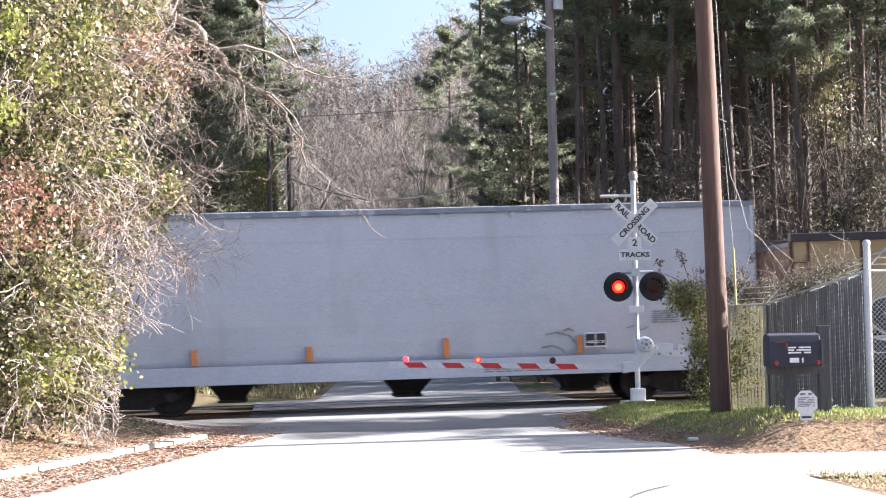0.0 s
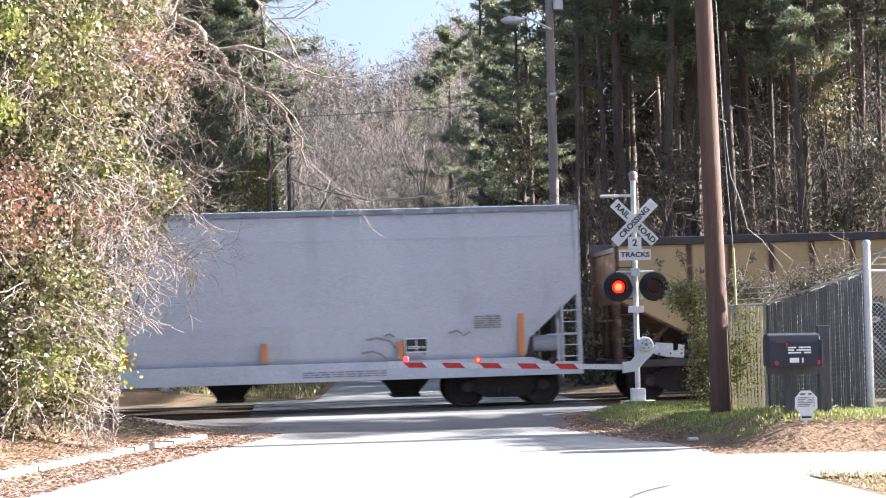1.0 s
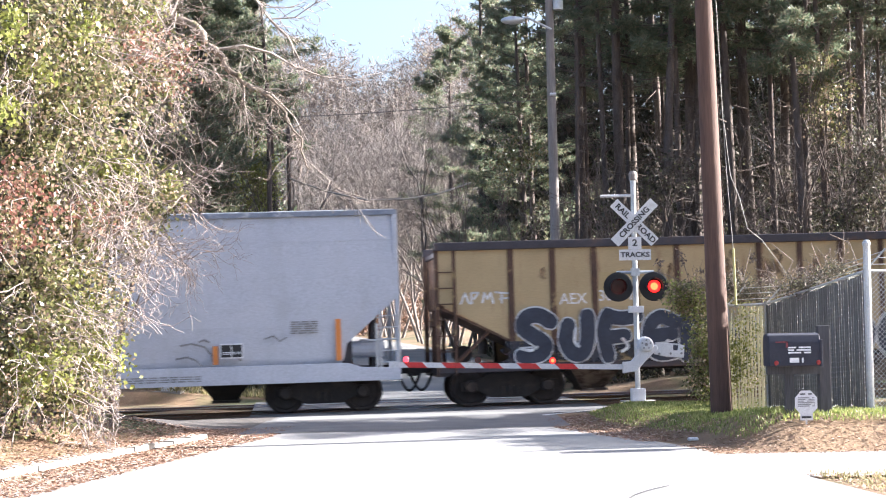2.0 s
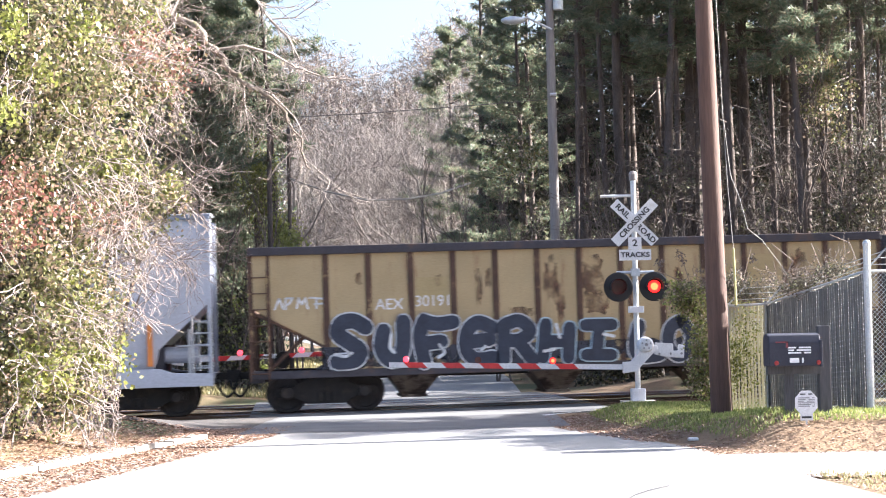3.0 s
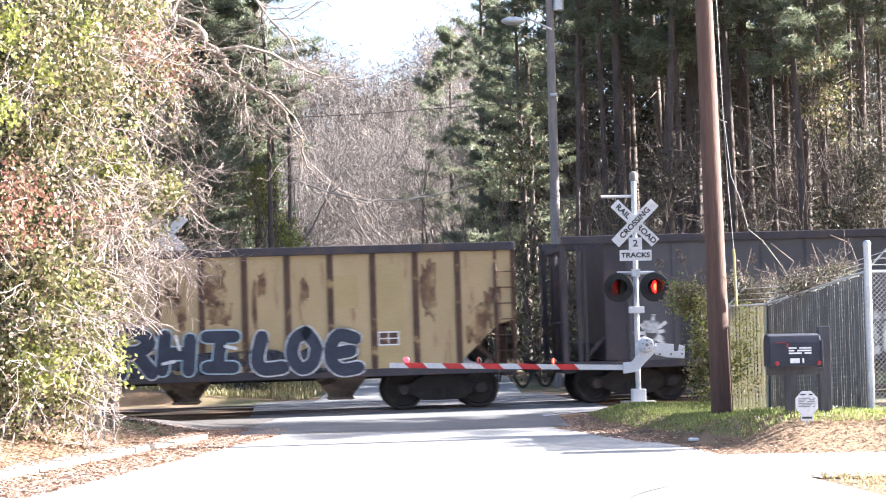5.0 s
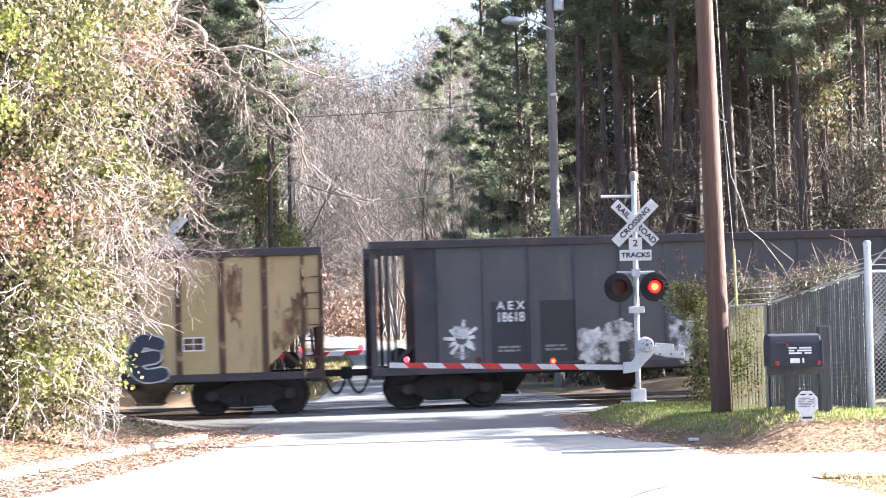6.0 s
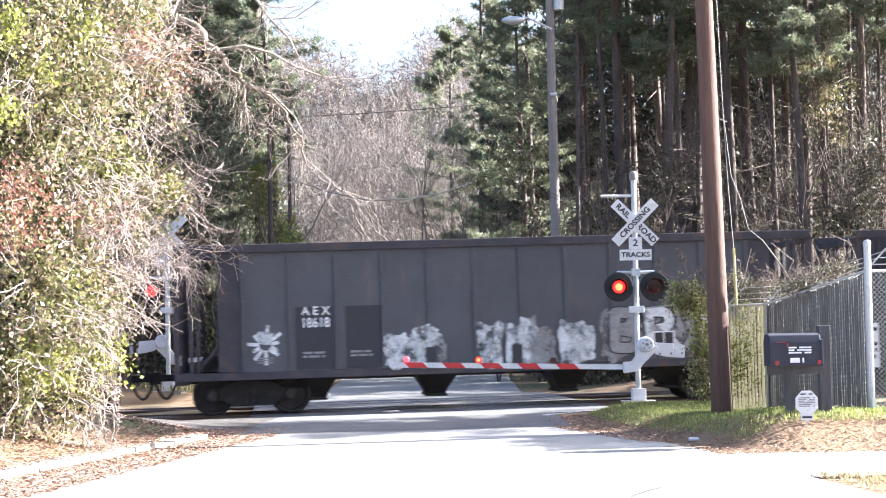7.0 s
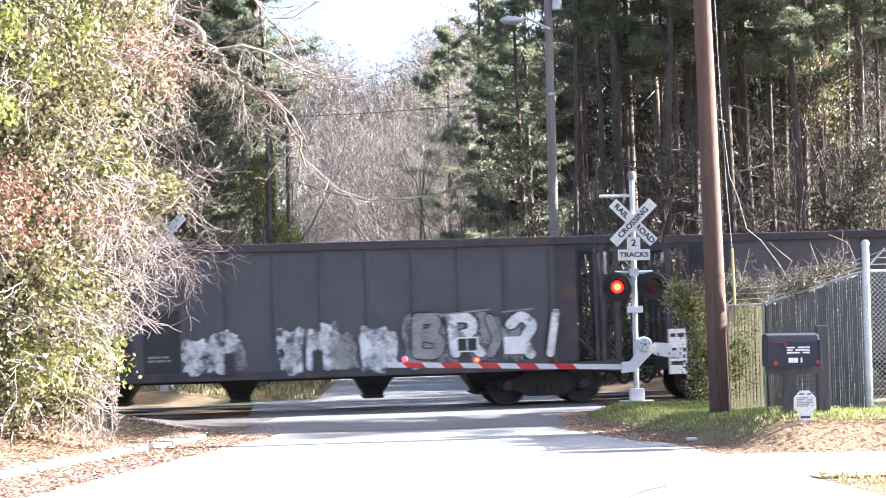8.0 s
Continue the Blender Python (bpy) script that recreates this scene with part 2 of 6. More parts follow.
def sheet(name, V, F, material, parent=None, smooth=False):
    """A mesh from arrays of places and faces, all faces of one size."""
    V, F = np.asarray(V, dtype=np.float32), np.asarray(F, dtype=np.int32)
    me = bpy.data.meshes.new(name)
    k = F.shape[1]
    me.vertices.add(len(V))
    me.vertices.foreach_set("co", V.ravel())
    me.loops.add(F.size)
    me.loops.foreach_set("vertex_index", F.ravel())
    me.polygons.add(len(F))
    me.polygons.foreach_set("loop_start", np.arange(0, F.size, k, dtype=np.int32))
    me.polygons.foreach_set("loop_total", np.full(len(F), k, dtype=np.int32))
    me.polygons.foreach_set("use_smooth", np.full(len(F), smooth))
    me.update(calc_edges=True)
    me.materials.append(material)
    ob = new(name, me)
    ob.parent = parent
    return ob


def box(bm, x0, x1, y0, y1, z0, z1):
    v = [bm.verts.new((x, y, z)) for x in (x0, x1) for y in (y0, y1) for z in (z0, z1)]
    for q in ((0, 1, 3, 2), (4, 6, 7, 5), (0, 4, 5, 1), (2, 3, 7, 6), (0, 2, 6, 4), (1, 5, 7, 3)):
        bm.faces.new([v[i] for i in q])
    return bm


def bevelled(bm, w):
    bmesh.ops.bevel(bm, geom=bm.edges[:], offset=w, segments=2, affect="EDGES", profile=0.6)
    return bm


def rod(bm, a, b, r0, r1=None, n=10):
    """A closed round bar from a to b."""
    a, b = Vector(a), Vector(b)
    q = (b - a).to_track_quat("Z", "Y").to_matrix()
    r1 = r0 if r1 is None else r1
    rings = []
    for c, r in ((a, r0), (b, r1)):
        rings.append([bm.verts.new(c + q @ Vector((r * math.cos(k * math.tau / n), r * math.sin(k * math.tau / n), 0))) for k in range(n)])
    for k in range(n):
        bm.faces.new((rings[0][k], rings[0][(k + 1) % n], rings[1][(k + 1) % n], rings[1][k]))
    bm.faces.new(rings[0][::-1])
    bm.faces.new(rings[1])
    return bm


def lathe(bm, prof, axis="Z", n=20, at=(0, 0, 0)):
    """Turns (radius, height) pairs about an axis through at."""
    rings = []
    for r, h in prof:
        ring = []
        for k in range(n):
            c, s = r * math.cos(k * math.tau / n), r * math.sin(k * math.tau / n)
            p = (c, s, h) if axis == "Z" else (c, h, s)
            ring.append(bm.verts.new(Vector(at) + Vector(p)))
        rings.append(ring)
    for p, q in zip(rings, rings[1:]):
        for k in range(n):
            bm.faces.new((p[k], p[(k + 1) % n], q[(k + 1) % n], q[k]))
    bm.faces.new(rings[0][::-1])
    bm.faces.new(rings[-1])
    bmesh.ops.recalc_face_normals(bm, faces=bm.faces[:])
    return bm


def loft(bm, rows, caps=True):
    """Rectangles stacked upwards: rows of (x0, x1, half width, z)."""
    rings = [[bm.verts.new(p) for p in ((x0, -w, z), (x1, -w, z), (x1, w, z), (x0, w, z))] for x0, x1, w, z in rows]
    for p, q in zip(rings, rings[1:]):
        for k in range(4):
            bm.faces.new((p[k], p[(k + 1) % 4], q[(k + 1) % 4], q[k]))
    if caps:
        bm.faces.new(rings[0][::-1])
        bm.faces.new(rings[-1])
    return bm


def slab(bm, pts, y0, y1):
    """A plate with the outline pts in x and z, between y0 and y1."""
    f = [bm.verts.new((x, y0, z)) for x, z in pts]
    b = [bm.verts.new((x, y1, z)) for x, z in pts]
    n = len(pts)
    bm.faces.new(f)
    bm.faces.new(b[::-1])
    for k in range(n):
        bm.faces.new((f[k], b[k], b[(k + 1) % n], f[(k + 1) % n]))
    bmesh.ops.recalc_face_normals(bm, faces=bm.faces[:])
    return bm


def tubes(segs, n=4):
    """Open prisms for many branch pieces at once: rows of a, b, ra, rb (8 numbers)."""
    s = np.asarray(segs, dtype=np.float64)
    a, b, ra, rb = s[:, 0:3], s[:, 3:6], s[:, 6], s[:, 7]
    d = b - a
    d /= np.linalg.norm(d, axis=1, keepdims=True) + 1e-9
    ref = np.where(np.abs(d[:, 2:3]) < 0.9, [[0, 0, 1.0]], [[1.0, 0, 0]])
    u = np.cross(d, ref)
    u /= np.linalg.norm(u, axis=1, keepdims=True) + 1e-9
    w = np.cross(d, u)
    V = np.empty((len(s), 2 * n, 3))
    for k in range(n):
        off = u * math.cos(k * math.tau / n) + w * math.sin(k * math.tau / n)
        V[:, k], V[:, n + k] = a + off * ra[:, None], b + off * rb[:, None]
    base = (np.arange(len(s)) * 2 * n)[:, None]
    F = np.concatenate([base + np.array([[k, (k + 1) % n, n + (k + 1) % n, n + k]]) for k in range(n)])
    return V.reshape(-1, 3), F


def swept(path, radii, n=6):
    """One closed skin along a path."""
    P = np.asarray([tuple(p) for p in path], dtype=float)
    R = np.broadcast_to(np.asarray(radii, dtype=float), (len(P),))
    d = np.gradient(P, axis=0)
    d /= np.linalg.norm(d, axis=1, keepdims=True) + 1e-9
    ref = np.array([0.31, 0.9, 0.3])
    u = np.cross(d, ref)
    u /= np.linalg.norm(u, axis=1, keepdims=True) + 1e-9
    w = np.cross(d, u)
    V = np.stack([P + (u * math.cos(k * math.tau / n) + w * math.sin(k * math.tau / n)) * R[:, None] for k in range(n)], 1).reshape(-1, 3)
    F = [(i * n + k, i * n + (k + 1) % n, (i + 1) * n + (k + 1) % n, (i + 1) * n + k) for i in range(len(P) - 1) for k in range(n)]
    return V, F


def leaves(P, rng, length, width, droop=0.0, along=None):
    """Small pointed leaves at the places P, each turned its own way."""
    n = len(P)
    d = rng.normal(size=(n, 3))
    if along is not None:
        d = d * 0.5 + along
    d[:, 2] -= droop
    d /= np.linalg.norm(d, axis=1, keepdims=True)
    w = np.cross(d, rng.normal(size=(n, 3)))
    w /= np.linalg.norm(w, axis=1, keepdims=True) + 1e-9
    L = (length * rng.uniform(0.6, 1.3, n))[:, None]
    W = (width * rng.uniform(0.6, 1.3, n))[:, None]
    V = np.stack([P, P + d * L * 0.5 + w * W * 0.5, P + d * L, P + d * L * 0.5 - w * W * 0.5], 1)
    return V.reshape(-1, 3), np.arange(4 * n).reshape(-1, 4)


def needles(P, D, rng, length, width):
    """Thin three-cornered blades at P that point roughly along D."""
    n = len(P)
    d = D * 0.5 + rng.normal(size=(n, 3)) * 0.5
    d /= np.linalg.norm(d, axis=1, keepdims=True)
    w = np.cross(d, rng.normal(size=(n, 3)))
    w /= np.linalg.norm(w, axis=1, keepdims=True) + 1e-9
    W = w * (width * rng.uniform(0.6, 1.3, n))[:, None] * 0.5
    V = np.stack([P - W, P + W, P + d * (length * rng.uniform(0.6, 1.3, n))[:, None]], 1)
    return V.reshape(-1, 3), np.arange(3 * n).reshape(-1, 3)


def cones(segs):
    """Tapering three-sided twigs that end in a point a little past their end."""
    s = np.asarray(segs, dtype=np.float64)
    V, F = tubes(s, 3)
    V = V.reshape(len(s), 6, 3)
    tip = s[:, 3:6] + (s[:, 3:6] - s[:, 0:3]) * 0.35
    V = np.concatenate([V[:, :3], tip[:, None]], 1).reshape(-1, 3)
    b = (np.arange(len(s)) * 4)[:, None]
    return V, np.concatenate([b + np.array([[k, (k + 1) % 3, 3]]) for k in range(3)])


def empty(name, m, label, category, group="", kind=""):
    e = new(name)
    e.matrix_world = m
    return tagged(e, label, category, group, kind)


def words(text, size, material, parent, m, name="lettering", grow=0.0, squeeze=1.0, label="", deep=0.002):
    """Raised lettering in the built-in font, as a mesh; lies in x and z, faces -y."""
    cu = bpy.data.curves.new(name, "FONT")
    cu.body, cu.size, cu.align_x, cu.align_y, cu.extrude, cu.offset, cu.resolution_u = text, size, "CENTER", "CENTER", deep, grow, 4
    tmp = new(name, cu)
    me = bpy.data.meshes.new_from_object(tmp.evaluated_get(bpy.context.evaluated_depsgraph_get()))
    bpy.data.objects.remove(tmp)
    me.transform(m @ pose(0, 0, 0, 90) @ Matrix.Diagonal((squeeze, 1, 1, 1)))
    me.name = name
    me.materials.clear()
    me.materials.append(material)
    ob = new(name, me)
    ob.parent = parent
    return tagged(ob, label) if label else ob


# ---- the lie of the land ----
ALPHA = math.atan(0.09)
GRADE = 0.012


def track(s, off=0.0):
    """A point on the track's centre line at rail top; off: metres away from the camera."""
    return Vector((s * math.cos(ALPHA) - off * math.sin(ALPHA), 42.4 + s * math.sin(ALPHA) + off * math.cos(ALPHA), s * GRADE))


def smooth(a, b, x):
    k = np.clip((x - a) / (b - a), 0, 1)
    return k * k * (3 - 2 * k)


def road_left(y):
    return np.interp(y, [-60, 0, 10, 21, 31, 36, 60, 75, 90, 110, 130, 170], [-9, -8, -6.8, -5.2, -3.8, -3.6, -3.6, -3.8, -5.0, -8.5, -13, -24])


def road_right(y):
    return np.interp(y, [-60, 0, 16, 21, 26, 31.8, 36, 60, 75, 90, 110, 130, 170], [9, 7, 4.6, 4.1, 3.6, 2.25, 2.2, 2.2, 1.8, 0.4, -3.2, -7.5, -18])


def ground_z(x, y):
    x, y = np.asarray(x, dtype=float), np.asarray(y, dtype=float)
    d = y - 42.4 - 0.09 * x
    base = np.where(d < 0, -0.04, -0.04 + 0.024 * np.maximum(d - 9, 0) ** 1.0)
    base = np.minimum(base, 3.5) + GRADE * np.clip(x, -60, 60) * np.exp(-(d / 9) ** 2)
    out = np.maximum(road_left(y) - x, x - road_right(y))
    near = np.clip((38.5 - y) / 4, 0, 1)
    bank_r = (0.44 - 0.17 * smooth(26.5, 29.5, y)) * smooth(0.2, 1.4, x - road_right(y)) * near * smooth(24.5, 26.0, y)
    bank_l = 0.42 * smooth(0.6, 3.5, road_left(y) - x) * near
    far = np.where(d > 8, 0.35 * smooth(1.0, 5.0, out), 0)
    rough = 0.03 * np.sin(x * 1.7 + y * 0.9) * np.sin(y * 1.3 - x * 0.4) * smooth(0.5, 1.5, out) * (1 - smooth(1, 3, x) * smooth(19, 20.4, y) * (1 - smooth(24.8, 26, y)))
    return base + bank_r + bank_l + far + rough


def gz(x, y):
    return float(ground_z(x, y))


def graded(lo, hi, a, b, step_in, step_out):
    """Coordinates from lo to hi, dense between a and b."""
    mid = np.arange(a, b + 1e-6, step_in)
    left = a - np.cumsum(np.geomspace(step_in * 1.3, step_out, 60))
    right = b + np.cumsum(np.geomspace(step_in * 1.3, step_out, 60))
    return np.concatenate([left[left > lo][::-1], mid, right[right < hi]])


gx, gy = graded(-2500, 2500, -14, 14, 0.35, 140), graded(-2500, 2500, 8, 60, 0.35, 140)
X, Y = np.meshgrid(gx, gy)
Z = ground_z(X, Y) - 0.02
idx = np.arange(X.size).reshape(X.shape)
F = np.stack([idx[:-1, :-1], idx[:-1, 1:], idx[1:, 1:], idx[1:, :-1]], -1).reshape(-1, 4)
tagged(sheet("ground", np.stack([X, Y, Z], -1).reshape(-1, 3), F, M["ground"], smooth=True), "brown leaf-strewn earth with thin grass", "ground", kind="structure")


def strip(name, ys, left, right, lift, material, label, category, cols=8):
    """A road-like sheet between two edges, laid just above the ground."""
    ys = np.asarray(ys)
    k = np.linspace(0, 1, cols)
    xs = left(ys)[:, None] * (1 - k) + right(ys)[:, None] * k
    yy = np.repeat(ys[:, None], cols, 1)
    V = np.stack([xs, yy, ground_z(xs, yy) + lift], -1).reshape(-1, 3)
    i = np.arange(len(ys) * cols).reshape(len(ys), cols)
    Fq = np.stack([i[:-1, :-1], i[:-1, 1:], i[1:, 1:], i[1:, :-1]], -1).reshape(-1, 4)
    return tagged(sheet(name, V, Fq, material, smooth=True), label, category, kind="structure")


strip("road", np.arange(-40, 170, 0.7), road_left, road_right, 0.012, M["road"], "sun-bleached grey asphalt road up to the crossing", "road", 14)
strip("driveway", np.arange(20.5, 24.8, 0.5), lambda y: road_right(y) - 0.02, lambda y: 16 + 0 * y, 0.012, M["road"], "pale cracked asphalt driveway beside the lawn", "driveway", 30)

# ---- tracks and crossing ----
def along_track(name, s0, s1, off, prof, material, parent=None, step=2.0):
    """A bar with the profile prof (across, up) that follows the track."""
    ss = np.arange(s0, s1 + 1e-6, step)
    V = []
    for s in ss:
        for a, u in prof:
            p = track(s, off + a)
            V.append((p.x, p.y, p.z + u))
    n, F = len(prof), []
    for i in range(len(ss) - 1):
        for k in range(n):
            F.append((i * n + k, i * n + (k + 1) % n, (i + 1) * n + (k + 1) % n, (i + 1) * n + k))
    return sheet(name, V, F, material, parent)


FAR_TRACK = 4.4
for centre, nm in ((0.0, "near"), (FAR_TRACK, "far")):
    bed = along_track("track_bed", -90, 90, centre, [(-2.1, -0.30), (-1.5, -0.15), (1.5, -0.15), (2.1, -0.30)], M["ballast"], step=6)
    tagged(bed, "grey stone ballast bed of the railway track", "track bed", kind="structure")
    for side in (-0.753, 0.753):
        r = along_track("rail", -90, 90, centre + side, [(-0.07, -0.17), (-0.07, -0.155), (-0.012, -0.14), (-0.012, -0.04), (-0.036, -0.035), (-0.036, -0.006), (0.036, -0.006), (0.036, -0.035), (0.012, -0.04), (0.012, -0.14), (0.07, -0.155), (0.07, -0.17)], M["rail"], step=6)
        tagged(r, "rusty steel running rail with a bright head", "rail", "rails of the two tracks", "structure")
        along_track("rail_head", -90, 90, centre + side, [(-0.034, -0.0055), (-0.03, 0), (0.03, 0), (0.034, -0.0055)], M["rail_head"], r, step=6)
# crossing deck between and beside the rails
for a0, a1 in ((-4.6, -0.86), (-0.66, 0.66), (0.86, FAR_TRACK - 0.86), (FAR_TRACK - 0.66, FAR_TRACK + 0.66), (FAR_TRACK + 0.86, FAR_TRACK + 4.0)):
    lo = -0.03 if a0 < -2 else -0.012
    d = along_track("crossing_deck", -4.6, 3.4, (a0 + a1) / 2, [(-(a1 - a0) / 2, lo - 0.15), (-(a1 - a0) / 2, lo), ((a1 - a0) / 2, -0.012 if a1 < 6 else -0.03), ((a1 - a0) / 2, -0.2)], M["crossing_deck"], step=1.0)
    tagged(d, "dark worn asphalt panel of the level crossing", "crossing panel", "crossing panels", "structure")

# dark sheet laid over the road to paint the shade before the crossing
gu, gv = np.meshgrid(np.linspace(-3.75, 2.28, 18), np.linspace(-10.1, -4.55, 16))
gw = 42.4 + 0.09 * gu + gv + 0.06 * np.sin(gu * 2.1) * (gv < -9.9)
gi = np.arange(gu.size).reshape(gu.shape)
tagged(sheet("road_apron", np.stack([gu, gw, ground_z(gu, gw) + 0.024], -1).reshape(-1, 3), np.stack([gi[:-1, :-1], gi[:-1, 1:], gi[1:, 1:], gi[1:, :-1]], -1).reshape(-1, 4), M["crossing_deck"], smooth=True),
       "dark sheet painted as the shade lying before the crossing", "road", kind="structure")

# dark ground sheet that paints the shade left of the crossing
su, sv = np.meshgrid(np.linspace(-9.5, -3.72, 14), np.linspace(-8.2, -2.0, 12))
sw = 42.4 + 0.09 * su + sv + 0.25 * np.sin(su * 2.3) * (sv < -8)
si = np.arange(su.size).reshape(su.shape)
tagged(sheet("track_shoulder", np.stack([su, sw, ground_z(su, sw) + 0.016], -1).reshape(-1, 3), np.stack([si[:-1, :-1], si[:-1, 1:], si[1:, 1:], si[1:, :-1]], -1).reshape(-1, 4), M["shoulder"], smooth=True),
       "dark ground sheet painted as shade beside the tracks", "track shoulder", kind="structure")

# ---- the train ----
WHEEL_R = 0.457
SPINNERS = []


def wheel_mesh():
    bm = bmesh.new()
    rod(bm, (0, -1.0, 0), (0, 1.0, 0), 0.085, n=10)
    for s in (-1, 1):
        prof = [(0.02, 0.0), (0.12, 0.0), (0.15, 0.025), (0.36, 0.02), (0.39, -0.02), (0.445, -0.02), (0.457, 0.0), (0.457, 0.11), (0.485, 0.115), (0.485, 0.145), (0.38, 0.14), (0.36, 0.09), (0.12, 0.09), (0.1, 0.14), (0.02, 0.14)]
        lathe(bm, [(r, s * (-0.80 + h)) for r, h in prof], "Y", 28)
        for k in range(3):
            a = k * math.tau / 3
            c = Vector((0.255 * math.cos(a), s * -0.80, 0.255 * math.sin(a)))
            rod(bm, c + Vector((0, s * 0.012, 0)), c + Vector((0, -s * 0.012, 0)), 0.035, n=8)
    return bm


def truck(parent, x):
    bm = bmesh.new()
    box(bm, x - 0.2, x + 0.2, -0.95, 0.95, 0.42, 0.72)
    box(bm, x - 0.32, x + 0.32, -0.35, 0.35, 0.70, 0.80)
    t = part("truck", bevelled(bm, 0.02), M["truck"], parent, "greasy black freight truck with two axles")
    for s in (-1, 1):
        bm = bmesh.new()
        slab(bm, [(x - 1.12, 0.36), (x - 0.7, 0.34), (x - 0.42, 0.20), (x + 0.42, 0.20), (x + 0.7, 0.34), (x + 1.12, 0.36), (x + 1.14, 0.58), (x + 0.72, 0.62), (x + 0.40, 0.78), (x - 0.40, 0.78), (x - 0.72, 0.62), (x - 1.14, 0.58)], s * 1.00 - 0.06, s * 1.00 + 0.06)
        part("side_frame", bevelled(bm, 0.015), M["truck"], t)
        bm = bmesh.new()
        for k in (-0.16, 0, 0.16):
            rod(bm, (x + k, s * 1.03, 0.26), (x + k, s * 1.03, 0.46), 0.065, n=10)
        part("spring_group", bm, M["truck"], t)
        for k in (-0.89, 0.89):
            bm = bmesh.new()
            lathe(bm, [(0.05, 0.0), (0.15, 0.0), (0.15, s * 0.10), (0.11, s * 0.13), (0.04, s * 0.13)], "Y", 14, (x + k, s * 1.05, WHEEL_R))
            part("bearing_cap", bm, M["wheel"], t)
    for k in (-0.89, 0.89):
        w = part("wheelset", wheel_mesh(), M["wheel"], t, smooth=False)
        SPINNERS.append((w, x + k))
    return t


def coupler(parent, x, way):
    bm = bmesh.new()
    box(bm, min(x, x + way * 0.42), max(x, x + way * 0.42), -0.09, 0.09, 0.80, 0.96)
    slab(bm, [(x + way * 0.40, 0.74), (x + way * 0.56, 0.74), (x + way * 0.58, 1.02), (x + way * 0.40, 1.02)], -0.17, 0.17)
    part("coupler", bevelled(bm, 0.02), M["truck"], parent)
    pts = [Vector((x + way * (0.02 + 0.5 * k), -0.42 + 0.1 * k, 0.80 - 1.75 * k * (1 - k) * 0.9)) for k in np.linspace(0, 1, 9)]
    V, F = swept(pts, 0.032, 7)
    tagged(sheet("air_hose", V, F, M["lamp_black"], parent, smooth=True), "black rubber brake hose")


def ladder(parent, x, y, z0, z1, material, w=0.42, rungs=6):
    bm = bmesh.new()
    for k in (0, w):
        rod(bm, (x + k, y, z0), (x + k, y, z1), 0.025, n=6)
    for i in range(rungs):
        z = z0 + (z1 - z0) * (i + 0.5) / rungs
        rod(bm, (x, y, z), (x + w, y, z), 0.016, n=6)
    part("ladder", bm, material, parent)


def outlet(parent, x, w, z0, z1, material):
    bm = bmesh.new()
    loft(bm, [(x - w * 0.34, x + w * 0.34, 0.55, z0), (x - w * 0.42, x + w * 0.42, 0.62, z0 + 0.12), (x - w, x + w, 1.35, z1)])
    box(bm, x - w * 0.4, x + w * 0.4, -0.75, 0.75, z0 - 0.03, z0 + 0.03)
    part("outlet_chute", bm, material, parent)


def bars(parent, x, z, w, h, rows, y, material, rng, name="stencil_print"):
    """Lettering too small to read, as bars."""
    bm = bmesh.new()
    for i in range(rows):
        a = x
        zz = z - i * h * 1.7
        while a < x + w:
            b = min(a + rng.uniform(0.08, 0.3), x + w)
            box(bm, a, b, y - 0.003, y, zz - h, zz)
            a = b + 0.04
    tagged(part(name, bm, material, parent), kind="stuff")


def stroke(parent, pts, r, y, material, name="paint_stroke"):
    """A sprayed line through points in x and z, flat against a wall."""
    bm = bmesh.new()
    for (x0, z0), (x1, z1) in zip(pts, pts[1:]):
        d = Vector((x1 - x0, 0, z1 - z0))
        n = Vector((-d.z, 0, d.x)).normalized() * r
        e = d.normalized() * r * 0.5
        a, b = Vector((x0, y, z0)) - e, Vector((x1, y, z1)) + e
        q = [bm.verts.new(p) for p in (a - n, b - n, b + n, a + n)]
        f = bm.faces.new(q)
        g = bmesh.ops.extrude_face_region(bm, geom=[f])
        bmesh.ops.translate(bm, verts=[v for v in g["geom"] if isinstance(v, bmesh.types.BMVert)], vec=(0, 0.003, 0))
    bmesh.ops.recalc_face_normals(bm, faces=bm.faces[:])
    part(name, bm, material, parent)


def blot(parent, x, z, w, h, y, material, rng, name="paint_patch", lobes=9, teeth=0.25):
    """A ragged patch of spray paint."""
    bm = bmesh.new()
    n = 46
    ph = rng.uniform(0, 6.28, 4)
    pts = []
    for k in range(n):
        a = k * math.tau / n
        r = 1 + teeth * (0.5 * math.sin(3 * a + ph[0]) + 0.4 * math.sin(7 * a + ph[1]) + 0.35 * math.sin(lobes * a + ph[2])) * 0.6
        sx, sz = math.cos(a), math.sin(a)
        pts.append((x + w / 2 * r * math.copysign(abs(sx) ** 0.6, sx), z + h / 2 * r * math.copysign(abs(sz) ** 0.6, sz)))
    slab(bm, pts, y - 0.003, y)
    part(name, bm, material, parent)


